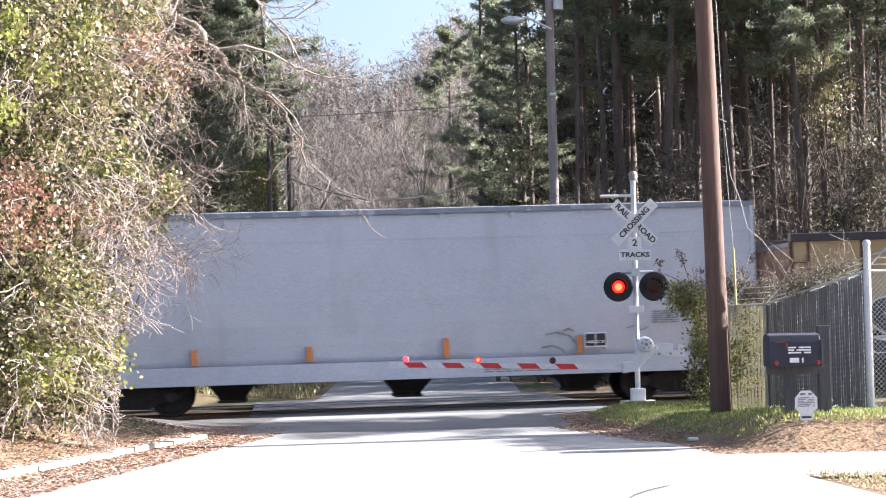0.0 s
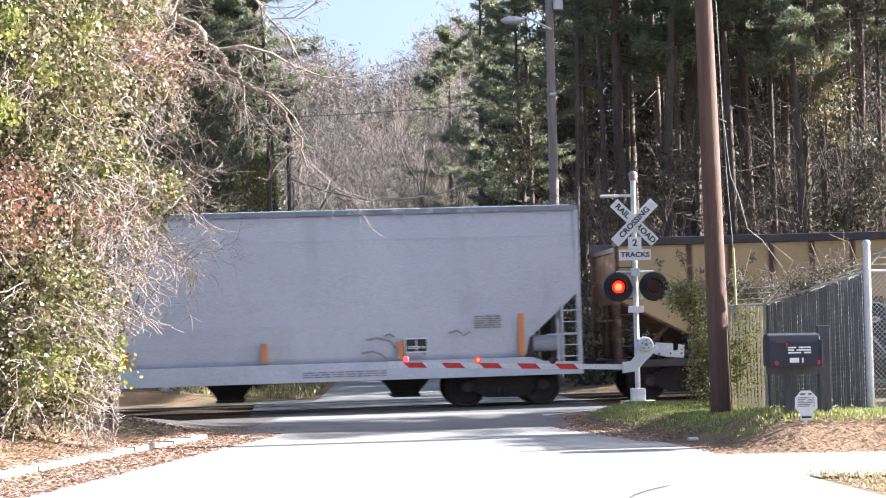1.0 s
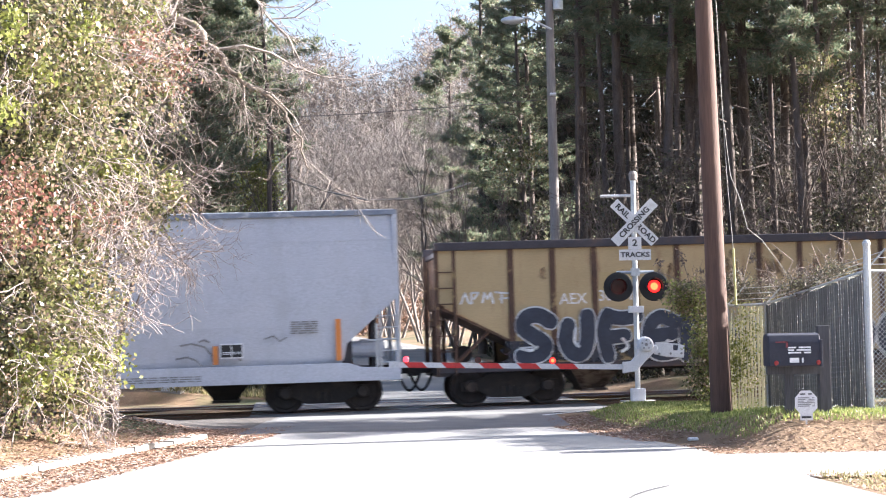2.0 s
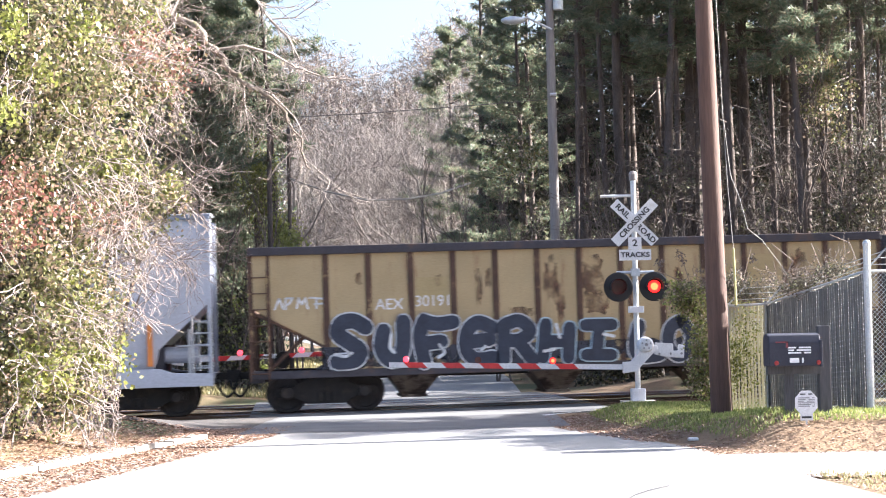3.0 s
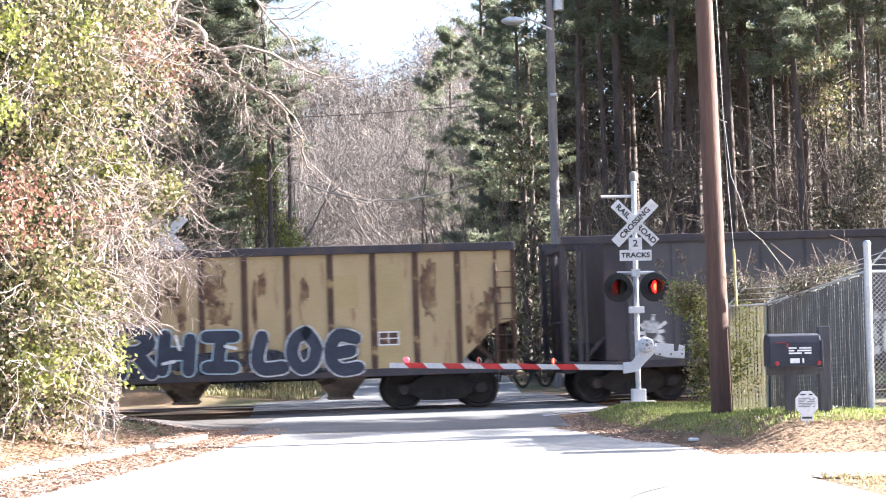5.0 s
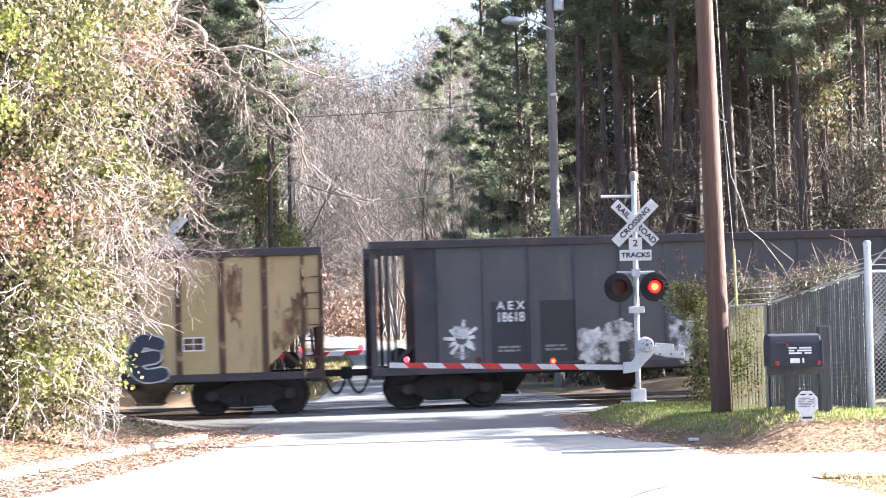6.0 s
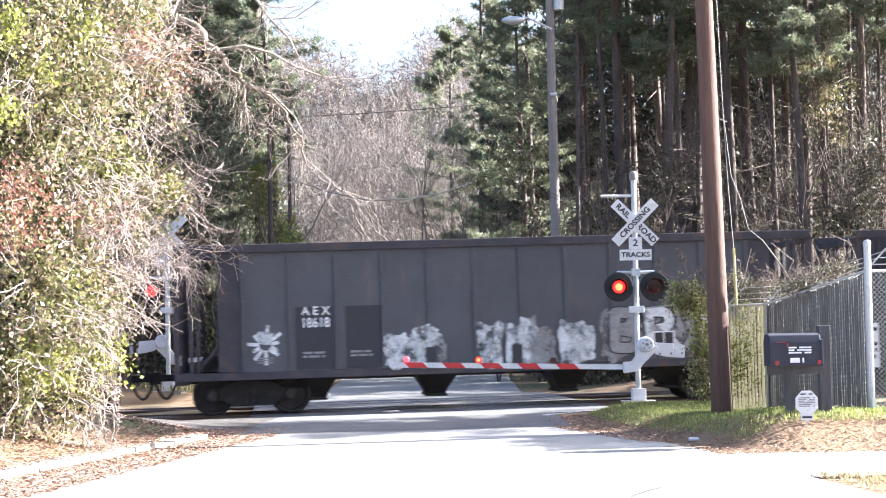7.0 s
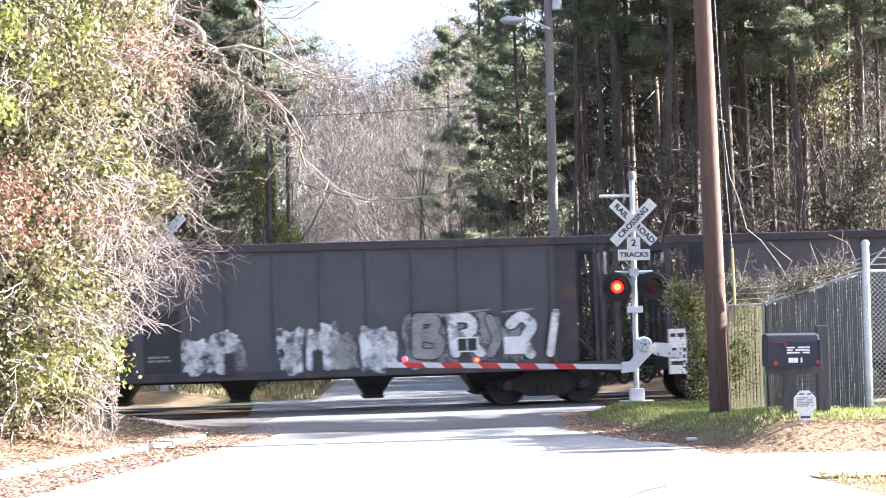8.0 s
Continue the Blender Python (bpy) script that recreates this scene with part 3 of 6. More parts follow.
def open_hopper(name, label, L, H, paint, ribs_mat, first_rib, pitch, nribs, porch, sill_mat, chutes=(-4.2, -1.4, 1.7, 4.3)):
    """An open-top coal hopper car; local x along the track, camera side at -y."""
    car = empty(name, Matrix(), label, "railway car", "cars of the freight train")
    e = L / 2
    for s in (-1, 1):
        y = s * 1.60
        yi = s * 1.585
        ya, yb = min(y, yi), max(y, yi)
        xs = [-e + first_rib + pitch * k for k in range(nribs)]
        bounds = xs
        for a, b in zip(bounds, bounds[1:]):
            bm = bmesh.new()
            box(bm, a + 0.002, b - 0.002, ya, yb, 0.98, H - 0.18)
            part("side_panel", bm, paint, car)
        for k, (xe, xr) in enumerate(((-e, xs[0]), (e, xs[-1]))):
            w = 1 if xe < xr else -1
            bm = bmesh.new()
            if porch:
                slab(bm, [(xr, 0.98), (xr, H - 0.18), (xe + w * porch, H - 0.18), (xe + w * porch, 1.0)], ya, yb)
            else:
                slab(bm, [(xr, 1.50), (xr, H - 0.18), (xe + w * 0.10, H - 0.18), (xe + w * 0.10, 2.4)] if w > 0 else
                     [(xr, 1.05), (xr, H - 0.18), (xe - 0.10, H - 0.18), (xe - 0.10, 2.0), (xe - 0.45, 1.9)], ya, yb)
            # on porch cars a dark plate stands in for the shaded end recess
            part("end_panel", bm, M["chord"] if porch else paint, car)
        for x in xs:
            bm = bmesh.new()
            yo = s * 1.645
            box(bm, x - 0.04, x + 0.04, min(y, yo), max(y, yo), 0.98, H - 0.18)
            box(bm, x - 0.07, x + 0.07, min(y, s * 1.607), max(y, s * 1.607), 0.98, H - 0.18)
            part("side_rib", bm, ribs_mat, car)
        bm = bmesh.new()
        yo = s * 1.69
        box(bm, -e, e, min(s * 1.54, yo), max(s * 1.54, yo), H - 0.19, H)
        part("top_chord", bevelled(bm, 0.02), M["chord"], car)
        bm = bmesh.new()
        yo = s * 1.62
        box(bm, -e, e, min(s * 1.46, yo), max(s * 1.46, yo), 0.80, 0.98)
        part("side_sill", bevelled(bm, 0.015), sill_mat, car)
        for xe, w in ((-e, 1), (e, -1)):
            bm = bmesh.new()
            for a, b in ((0.0, 0.10), (0.42, 0.50)) if not porch else ((0.0, 0.13), (0.36, 0.44), (0.52, 0.58)):
                x0, x1 = sorted((xe + w * a, xe + w * b))
                box(bm, x0, x1, min(s * 1.5, s * 1.61), max(s * 1.5, s * 1.61), 0.98, H - 0.19)
            part("corner_post", bm, ribs_mat if not porch else M["chord"], car)
            if not porch:
                ladder(car, xe + (0.02 if w > 0 else -0.46), s * 1.66, 0.75, H - 0.5, ribs_mat, rungs=7)
    for xe, w in ((-e, 1), (e, -1)):
        bm = bmesh.new()
        x0 = xe + w * (porch or 0.12)
        slab(bm, [(x0, 2.28), (x0, 2.34), (xe + w * 3.0, 0.90), (xe + w * 3.0, 0.84)] if not porch else [(x0, 2.6), (x0 + w * 0.05, 2.64), (xe + w * 3.2, 0.92), (xe + w * 3.2, 0.84)], -1.58, 1.58)
        x1, x2 = sorted((x0, x0 + w * 0.04))
        box(bm, x1, x2, -1.58, 1.58, 1.0 if porch else 2.3, H - 0.18)
        part("end_slope_sheet", bm, M["rust"] if not porch else M["chord"], car)
        bm = bmesh.new()
        x1, x2 = sorted((xe, xe + w * 0.30))
        box(bm, x1, x2, -1.5, 1.5, 0.72, 0.98)
        part("end_platform", bm, sill_mat, car)
        bm = bmesh.new()
        box(bm, *sorted((xe + w * 0.06, xe + w * 0.30)), -1.54, 1.54, H - 0.30, H - 0.195)
        part("end_beam", bm, sill_mat, car)
        bm = bmesh.new()
        for yy in (-0.55, 0.25, 0.9):
            rod(bm, (xe + w * 0.15, yy, 0.98), (xe + w * 0.15, yy, H - 0.25), 0.05, n=8)
        rod(bm, (xe + w * 0.15, -1.5, 1.9), (xe + w * 0.15, 1.5, 1.9), 0.025, n=6)
        rod(bm, (xe + w * 0.45, -1.45, 1.0), (xe + w * 1.25, -1.45, 1.75), 0.05, n=6)
        part("end_brace", bm, M["rust"] if not porch else M["chord"], car)
        bm = bmesh.new()
        rod(bm, (xe + w * 0.75, -0.5, 1.22), (xe + w * 0.75, 0.6, 1.22), 0.2, n=14)
        part("brake_reservoir", bm, M["truck"], car)
        coupler(car, xe, -w)
    bm = bmesh.new()
    box(bm, -e + 0.1, e - 0.1, -0.2, 0.2, 0.72, 1.0)
    part("centre_sill", bm, M["truck"], car)
    for x in chutes:
        outlet(car, x, 0.60 if porch else 0.76, 0.30, 1.0, M["truck"] if porch else M["chute"])
    for x in (-1.7, 1.7):
        bm = bmesh.new()
        slab(bm, [(x - 0.9, 0.95), (x, 2.0), (x + 0.9, 0.95)], -1.58, 1.58)
        part("cross_ridge", bm, M["rust"], car)
    for x in (-e + 1.72, e - 1.72):
        truck(car, x)
    return car


rng = np.random.default_rng(4)
CARS = []
# pale grey covered hopper
grey_car = empty("covered_hopper_car", Matrix(), "pale grey covered hopper car with weathered sides", "railway car", "cars of the freight train")
E2 = 8.13
bm = bmesh.new()
hx = lambda z: E2 - 0.10 - (max(0.0, 2.55 - z) * 1.12 if z > 1.5 else 1.25)
rows = [(-6.75, 6.75, 1.44, 1.02), (-6.85, 6.85, 1.50, 1.25), (-hx(1.55), hx(1.55), 1.55, 1.55), (-hx(2.0), hx(2.0), 1.60, 2.0), (-hx(2.55), hx(2.55), 1.62, 2.55), (-hx(3.2), hx(3.2), 1.61, 3.2),
        (-hx(3.9), hx(3.9), 1.585, 3.78), (-hx(4), hx(4), 1.57, 3.97), (-hx(4), hx(4), 1.55, 4.24), (-hx(4), hx(4), 1.53, 4.46), (-hx(4), hx(4), 1.50, 4.53), (-hx(4), hx(4), 1.0, 4.57), (-hx(4), hx(4), 0.4, 4.60)]
loft(bm, rows)
part("body", bm, M["grey"], grey_car, smooth=False)
for s in (-1, 1):
    bm = bmesh.new()
    slab(bm, [(-E2, 0.70), (E2, 0.70), (E2, 0.98), (E2 - 0.9, 1.02), (E2 - 1.2, 1.12), (-E2 + 1.2, 1.12), (-E2 + 0.9, 1.02), (-E2, 0.98)], s * 1.60 - 0.05, s * 1.60 + 0.05)
    part("side_sill", bevelled(bm, 0.012), M["grey"], grey_car)
    bm = bmesh.new()
    box(bm, -E2, E2, min(s * 1.42, s * 1.60), max(s * 1.42, s * 1.60), 4.49, 4.60)
    part("eave_rail", bm, M["eave"], grey_car)
    bm = bmesh.new()
    for z in (3.80, 3.90):
        box(bm, -E2 + 0.12, E2 - 0.12, min(s * 1.585, s * 1.55), max(s * 1.585, s * 1.55), z, z + 0.025)
    part("roof_seam", bm, M["grey"], grey_car)
    for k in range(10):
        x = -7.4 + 1.645 * k
        bm = bmesh.new()
        box(bm, x - 0.04, x + 0.04, min(s * 1.50, s * 1.585), max(s * 1.50, s * 1.585), 4.32, 4.49)
        part("eave_bracket", bm, M["grey"], grey_car)
    for xe, w in ((-E2, 1), (E2, -1)):
        ladder(grey_car, xe + (0.03 if w > 0 else -0.45), s * 1.63, 0.98, 2.3, M["galv"], 0.42, 5)
        bm = bmesh.new()
        x0, x1 = sorted((xe, xe + w * 0.10))
        box(bm, x0, x1, min(s * 1.50, s * 1.62), max(s * 1.50, s * 1.62), 0.98, 4.49)
        part("corner_post", bm, M["grey"], grey_car)
        bm = bmesh.new()
        x0, x1 = sorted((xe + w * 0.5, xe + w * 0.56))
        box(bm, x0, x1, min(s * 1.46, s * 1.54), max(s * 1.46, s * 1.54), 1.0, 2.0)
        rod(bm, (xe + w * 0.05, s * 1.55, 1.62), (xe + w * 0.8, s * 1.55, 1.62), 0.02, n=6)
        part("hand_rail", bm, M["galv"], grey_car)
bm = bmesh.new()
box(bm, -E2, E2, -0.45, 0.45, 4.65, 4.70)
for k in range(21):
    x = -E2 + 0.1 + k * (2 * E2 - 0.2) / 20
    box(bm, x - 0.02, x + 0.02, -0.95, 0.95, 4.58, 4.65)
part("running_board", bm, M["galv"], grey_car, "galvanised roof walkway")
for x in (-6.0, -3.6, -1.2, 1.2, 3.6, 6.0):
    bm = bmesh.new()
    box(bm, x - 0.9, x + 0.9, 0.50, 1.05, 4.53, 4.66)
    box(bm, x - 0.9, x + 0.9, -1.05, -0.50, 4.53, 4.66)
    part("roof_hatch", bevelled(bm, 0.03), M["galv"], grey_car)
for xe, w in ((-E2, 1), (E2, -1)):
    bm = bmesh.new()
    box(bm, *sorted((xe, xe + w * 1.3)), -1.55, 1.55, 0.86, 0.96)
    part("end_platform", bm, M["grey"], grey_car)
    bm = bmesh.new()
    rod(bm, (xe + w * 0.35, -1.05, 1.42), (xe + w * 1.25, -1.05, 1.42), 0.19, n=16)
    part("brake_reservoir", bm, M["grey"], grey_car)
    # bulkhead in dark steel colour, which paints the shade at the car's end
    bm = bmesh.new()
    slab(bm, [(xe + w * 0.5, 1.0), (xe + w * 0.62, 1.0), (xe + w * 0.62, 2.0), (xe + w * 0.5, 2.1)], -0.9, 0.9)
    slab(bm, [(xe + w * 1.1, 0.98), (xe + w * 1.35, 0.98), (xe + w * 1.35, 1.7), (xe + w * 0.7, 2.3), (xe + w * 0.65, 2.2), (xe + w * 1.1, 1.7)], -1.35, 1.35)
    part("end_bulkhead", bm, M["chord"], grey_car, "end bulkhead coloured dark for its shade")
    coupler(grey_car, xe, -w)
bm = bmesh.new()
box(bm, -E2 + 0.1, E2 - 0.1, -0.25, 0.25, 0.70, 1.02)
part("centre_sill", bm, M["truck"], grey_car)
for x in (-4.1, 0.0, 4.1):
    outlet(grey_car, x, 0.8, 0.30, 1.02, M["truck"])
for x in (-E2 + 1.76, E2 - 1.76):
    truck(grey_car, x)
Y1 = -1.655
for x, z, h in ((5.95 + 0.77, 1.18, 0.95), (0.83, 1.16, 0.45), (-2.30, 1.16, 0.35), (-4.9, 1.16, 0.35)):
    bm = bmesh.new()
    box(bm, x - 0.06, x + 0.06, -1.64, -1.45, z, z + h)
    part("orange_stripe", bm, M["orange"], grey_car, "faded orange marking strip")
XP = 4.29
bm = bmesh.new()
box(bm, XP - 0.26, XP + 0.26, Y1, -1.5, 1.30, 1.64)
plate = part("data_plate", bm, M["white_ink"], grey_car, "white-edged black data plate")
bm = bmesh.new()
for a in (-0.235, 0.012):
    box(bm, XP + a, XP + a + 0.225, Y1 - 0.004, Y1, 1.33, 1.61)
part("plate_field", bm, M["ink"], plate)
bars(plate, XP - 0.2, 1.45, 0.4, 0.02, 2, Y1 - 0.0045, M["white_ink"], rng)
bars(grey_car, XP + 1.35, 2.10, 0.62, 0.03, 6, -1.63, M["spray_grey"], rng)
for pts in ([(-1.15, 1.62), (-0.9, 1.66), (-0.6, 1.58), (-0.45, 1.40), (-0.42, 1.25)], [(-1.25, 1.32), (-1.0, 1.36), (-0.8, 1.28), (-0.68, 1.15)], [(-0.72, 1.7), (-0.6, 1.74), (-0.5, 1.68)], [(-0.2, 1.55), (0.1, 1.45), (0.2, 1.25)]):
    stroke(grey_car, [(XP + x, z) for x, z in pts], 0.022, -1.612, M["spray_grey"])
stroke(grey_car, [(XP - 0.36, 1.2), (XP - 0.36, 1.56)], 0.06, -1.612, M["orange"])
stroke(grey_car, [(XP + 0.75, 1.72), (XP + 0.95, 1.78), (XP + 1.1, 1.66), (XP + 1.25, 1.74)], 0.016, -1.632, M["spray_grey"])
bars(grey_car, XP - 2.6, 0.93, 1.9, 0.03, 3, -1.653, M["spray_grey"], rng)
CARS.append((grey_car, -0.77))

# faded yellow coal hopper
yellow_car = open_hopper("coal_hopper_car", "faded yellow open coal hopper, rust-streaked, with graffiti", 14.8, 3.80, M["yellow"], M["rust"], 1.77, 0.975, 13, 0, M["chord"], (-3.62, -0.25, 3.35))
YM = 15.58


def yx(px):
    """Place along the yellow car for a spot along its side."""
    return (px - 276) / 77.0 - 7.4


def sprayed(parent, pts, r, y, material, name, label=""):
    """A rounded band of paint that follows a smooth line through points in x and z."""
    P = [Vector((x, z)) for x, z in pts]
    Q = []
    for k in range(len(P) - 1):
        p0, p1, p2, p3 = P[max(k - 1, 0)], P[k], P[k + 1], P[min(k + 2, len(P) - 1)]
        for t in np.linspace(0, 1, 7)[:-1] if k < len(P) - 2 else np.linspace(0, 1, 7):
            Q.append(0.5 * (2 * p1 + (p2 - p0) * t + (2 * p0 - 5 * p1 + 4 * p2 - p3) * t * t + (3 * p1 - p0 - 3 * p2 + p3) * t ** 3))
    bm = bmesh.new()
    rings = []
    d0, d1 = (Q[1] - Q[0]).normalized(), (Q[-1] - Q[-2]).normalized()
    line = [(Q[0] - d0 * r * k, h) for k, h in ((0.95, 0.3), (0.7, 0.72))] + [(q, 1.0) for q in Q] + [(Q[-1] + d1 * r * k, h) for k, h in ((0.7, 0.72), (0.95, 0.3))]
    for i, (q, h) in enumerate(line):
        d = (line[min(i + 1, len(line) - 1)][0] - line[max(i - 1, 0)][0]).normalized()
        n = Vector((-d.y, d.x)) * r * h
        rings.append([bm.verts.new((q.x - n.x, yy, q.y - n.y)) for yy in (y, y + 0.002)] + [bm.verts.new((q.x + n.x, yy, q.y + n.y)) for yy in (y + 0.002, y)])
    for p, q in zip(rings, rings[1:]):
        for k in range(4):
            bm.faces.new((p[k], p[(k + 1) % 4], q[(k + 1) % 4], q[k]))
    bm.faces.new(rings[0])
    bm.faces.new(rings[-1][::-1])
    bmesh.ops.recalc_face_normals(bm, faces=bm.faces[:])
    return part(name, bm, material, parent, label)


def lettered(parent, strokes, r, place, y, fill, outline, rim, noun):
    """One graffiti letter: its outline behind, its body in front, stroke by stroke."""
    for k, pts in enumerate(strokes):
        pts = [place(*p) for p in pts]
        sprayed(parent, pts, r + rim, y - 0.004 * k, outline, "graffiti_outline", "sprayed outline of a " + noun)
        sprayed(parent, pts, r, y - 0.020 - 0.004 * k, fill, "graffiti_letter", noun)


def yg(u, v):
    """A spot on the yellow car's side in graffiti units: 126 to the metre, v downwards."""
    return u / 126.3 - 7.304, 2.47 - (v - 196 + 0.0327 * (u - 520)) / 126


for x, w in ((-5.2, 1.4), (-3.8, 1.5), (-2.4, 1.5), (-1.0, 1.5), (0.4, 1.5), (1.8, 1.3), (3.0, 1.3)):
    blot(yellow_car, x, 1.22, w, 0.52, -1.648, M["navy_worn"], rng, "paint_shadow", teeth=0.35)
LETTERS = [(22, [[(322, 272), (288, 254), (252, 262), (244, 292), (272, 314), (304, 338), (290, 366), (238, 372)]]),
           (21, [[(374, 282), (366, 330), (386, 364), (414, 362), (430, 325), (432, 256)]]),
           (20, [[(492, 252), (478, 300), (490, 372)], [(492, 254), (530, 262), (576, 256)], [(492, 318), (540, 312)]]),
           (20, [[(690, 272), (648, 257), (616, 285), (613, 338), (642, 364), (690, 358)], [(634, 312), (680, 306)]]),
           (19, [[(724, 268), (720, 368)], [(724, 264), (768, 252), (800, 280), (772, 306), (738, 310)], [(764, 312), (806, 366)]]),
           (18, [[(846, 262), (836, 358)], [(916, 272), (910, 358)], [(846, 312), (908, 310)]]),
           (17, [[(962, 264), (1042, 262)], [(1004, 266), (994, 346)], [(962, 350), (1038, 350)]]),
           (19, [[(1120, 264), (1106, 326), (1122, 354), (1178, 350)]]),
           (18, [[(1244, 250), (1214, 272), (1206, 318), (1230, 352), (1262, 338), (1274, 292), (1248, 250)]]),
           (18, [[(1386, 266), (1340, 258), (1318, 290), (1318, 332), (1346, 356), (1394, 350)], [(1330, 310), (1374, 302)]])]
for i, (r, strokes) in enumerate(LETTERS):
    lettered(yellow_car, strokes, r / 126, yg, -1.653, M["navy"], M["sky_blue" if i in (5, 6) else "spray"], 0.034, "navy blue graffiti letter")
for pts in ([(232, 350), (262, 356), (280, 346)], [(396, 292), (392, 330), (404, 344)], [(534, 322), (548, 344), (530, 358)], [(668, 326), (652, 340)], [(876, 262), (886, 300)], [(838, 340), (870, 334)], [(1016, 290), (1046, 296)]):
    sprayed(yellow_car, [yg(*p) for p in pts], 0.035, -1.69, M["spray"], "paint_stroke")
for px, z, w, h in ((682, 2.75, 0.16, 0.8), (700, 2.95, 0.14, 0.4), (752, 2.16, 0.74, 0.22), (812, 2.85, 0.34, 1.0), (828, 2.4, 0.2, 0.9), (888, 2.95, 0.5, 0.9), (893, 2.35, 0.62, 0.5), (955, 2.5, 0.12, 1.1), (968, 2.95, 0.2, 0.5), (1042, 2.8, 0.2, 0.5), (1262, 2.75, 0.36, 1.3), (1345, 1.9, 0.5, 0.9), (1375, 2.3, 0.4, 0.9), (470, 3.0, 0.16, 0.3), (610, 2.95, 0.16, 0.25)):
    blot(yellow_car, yx(px), z, w, h, -1.6025, M["rust_bloom"], rng, "rust_patch", teeth=0.4)
words("AEX", 0.36, M["white_ink"], yellow_car, pose(yx(523), -1.608, 2.42), squeeze=0.95)
words("30191", 0.36, M["white_ink"], yellow_car, pose(yx(601), -1.608, 2.47), squeeze=0.95)
for pts in ([(0, 0), (0.1, 0.25), (0.2, 0)], [(0.25, 0), (0.25, 0.25), (0.42, 0.25), (0.3, 0.1)], [(0.5, 0.02), (0.55, 0.25), (0.62, 0.1), (0.7, 0.25), (0.75, 0)], [(0.8, 0.25), (1.1, 0.22)], [(0.95, 0.22), (0.95, 0)], [(0.9, 0.1), (1.2, 0.12)]):
    stroke(yellow_car, [(yx(322) + x, 2.38 + z) for x, z in pts], 0.022, -1.605, M["spray"])
bm = bmesh.new()
x0 = yx(1188)
box(bm, x0 - 0.24, x0 + 0.24, -1.612, -1.60, 1.50, 1.82)
pl = part("data_plate", bm, M["white_ink"], yellow_car, "white-edged brown data plate")
bm = bmesh.new()
for a, b in ((-0.21, -0.01), (0.01, 0.21)):
    for c, d in ((1.53, 1.65), (1.67, 1.79)):
        box(bm, x0 + a, x0 + b, -1.616, -1.612, c, d)
part("plate_field", bm, M["rust"], pl)
for px, z, w, h in ((600, 2.75, 0.8, 0.55), (1108, 2.75, 0.82, 0.75), (1188, 2.2, 0.8, 2.3)):
    bm = bmesh.new()
    box(bm, yx(px) - w / 2 + 0.03, yx(px) + w / 2 - 0.03, -1.604, -1.60, z - h / 2, z + h / 2)
    part("repaint_patch", bm, surface("newer ochre repaint", (0.32, 0.245, 0.115), (0.37, 0.285, 0.14), 2, 30, 0.55), yellow_car, "plain ochre repainted patch")
CARS.append((yellow_car, YM - 0.0))

# black coal hopper with white graffiti
black_car = open_hopper("coal_hopper_car", "dull black open coal hopper with white graffiti", 14.83, 3.88, M["black"], M["black"], 1.585, 1.06, 12, 1.0, M["chord"])
BM = 31.47


def bx(px):
    """Place along the black car for a spot along its side."""
    return (px - 490) / 77.5 - 7.415


for a, b, z0, z1 in ((704, 770, 1.35, 2.42), (792, 857, 1.35, 2.42)):
    bm = bmesh.new()
    box(bm, bx(a), bx(b), -1.608, -1.595, z0 - 0.35, z1)
    part("stencil_patch", bm, M["black_dark"], black_car, "fresh black repainted patch")
words("A E X", 0.27, M["white_ink"], black_car, pose(bx(740), -1.61, 2.32), squeeze=0.98, grow=0.004)
words("18618", 0.31, M["white_ink"], black_car, pose(bx(739), -1.61, 2.05), squeeze=0.86, grow=0.004)
bars(black_car, bx(716), 1.40, 0.5, 0.05, 2, -1.612, M["spray_grey"], rng)
bars(black_car, bx(800), 1.40, 0.5, 0.05, 2, -1.612, M["spray_grey"], rng)
for k in range(11):
    a = k * math.tau / 11 + 0.2
    stroke(black_car, [(bx(650) + 0.16 * math.cos(a), 1.58 + 0.14 * math.sin(a)), (bx(650) + (0.3 + 0.18 * (k % 2)) * math.cos(a), 1.58 + (0.28 + 0.16 * (k % 3) / 2) * math.sin(a))], 0.04, -1.603, M["spray"])
blot(black_car, bx(650), 1.75, 0.35, 0.3, -1.602, M["spray_worn"], rng)
bars(black_car, bx(636), 1.3, 0.35, 0.03, 3, -1.603, M["spray_grey"], rng)
YG = -1.648
CARS.append((black_car, BM))
for d, z, w, h, mt in ((352, 1.38, 0.60, 0.80, "spray_worn"), (395, 1.42, 0.62, 0.95, "spray_worn"), (408, 1.66, 0.55, 0.45, "spray_worn"), (425, 1.30, 0.40, 0.60, "spray_thin"),
                       (520, 1.42, 0.55, 1.00, "spray_worn"), (585, 1.50, 0.55, 1.05, "spray_worn"), (612, 1.36, 0.60, 0.85, "spray_thin"), (672, 1.42, 0.85, 1.00, "spray_worn"),
                       (745, 1.58, 0.75, 1.15, "spray_thin"), (800, 1.62, 0.7, 1.1, "spray_thin"), (860, 1.62, 0.75, 1.1, "spray_thin"), (922, 1.60, 0.75, 1.15, "spray_thin")):
    blot(black_car, bx(d + 530), z, w, h, YG, M[mt], rng, teeth=0.3)
def bg(u, v):
    """A spot on the black car's side in graffiti units: 126 to the metre, v downwards."""
    return bx(350 + u / 1.64 + 534), 0.98 + (375 - 0.012 * (u - 600) - v) / 125.5


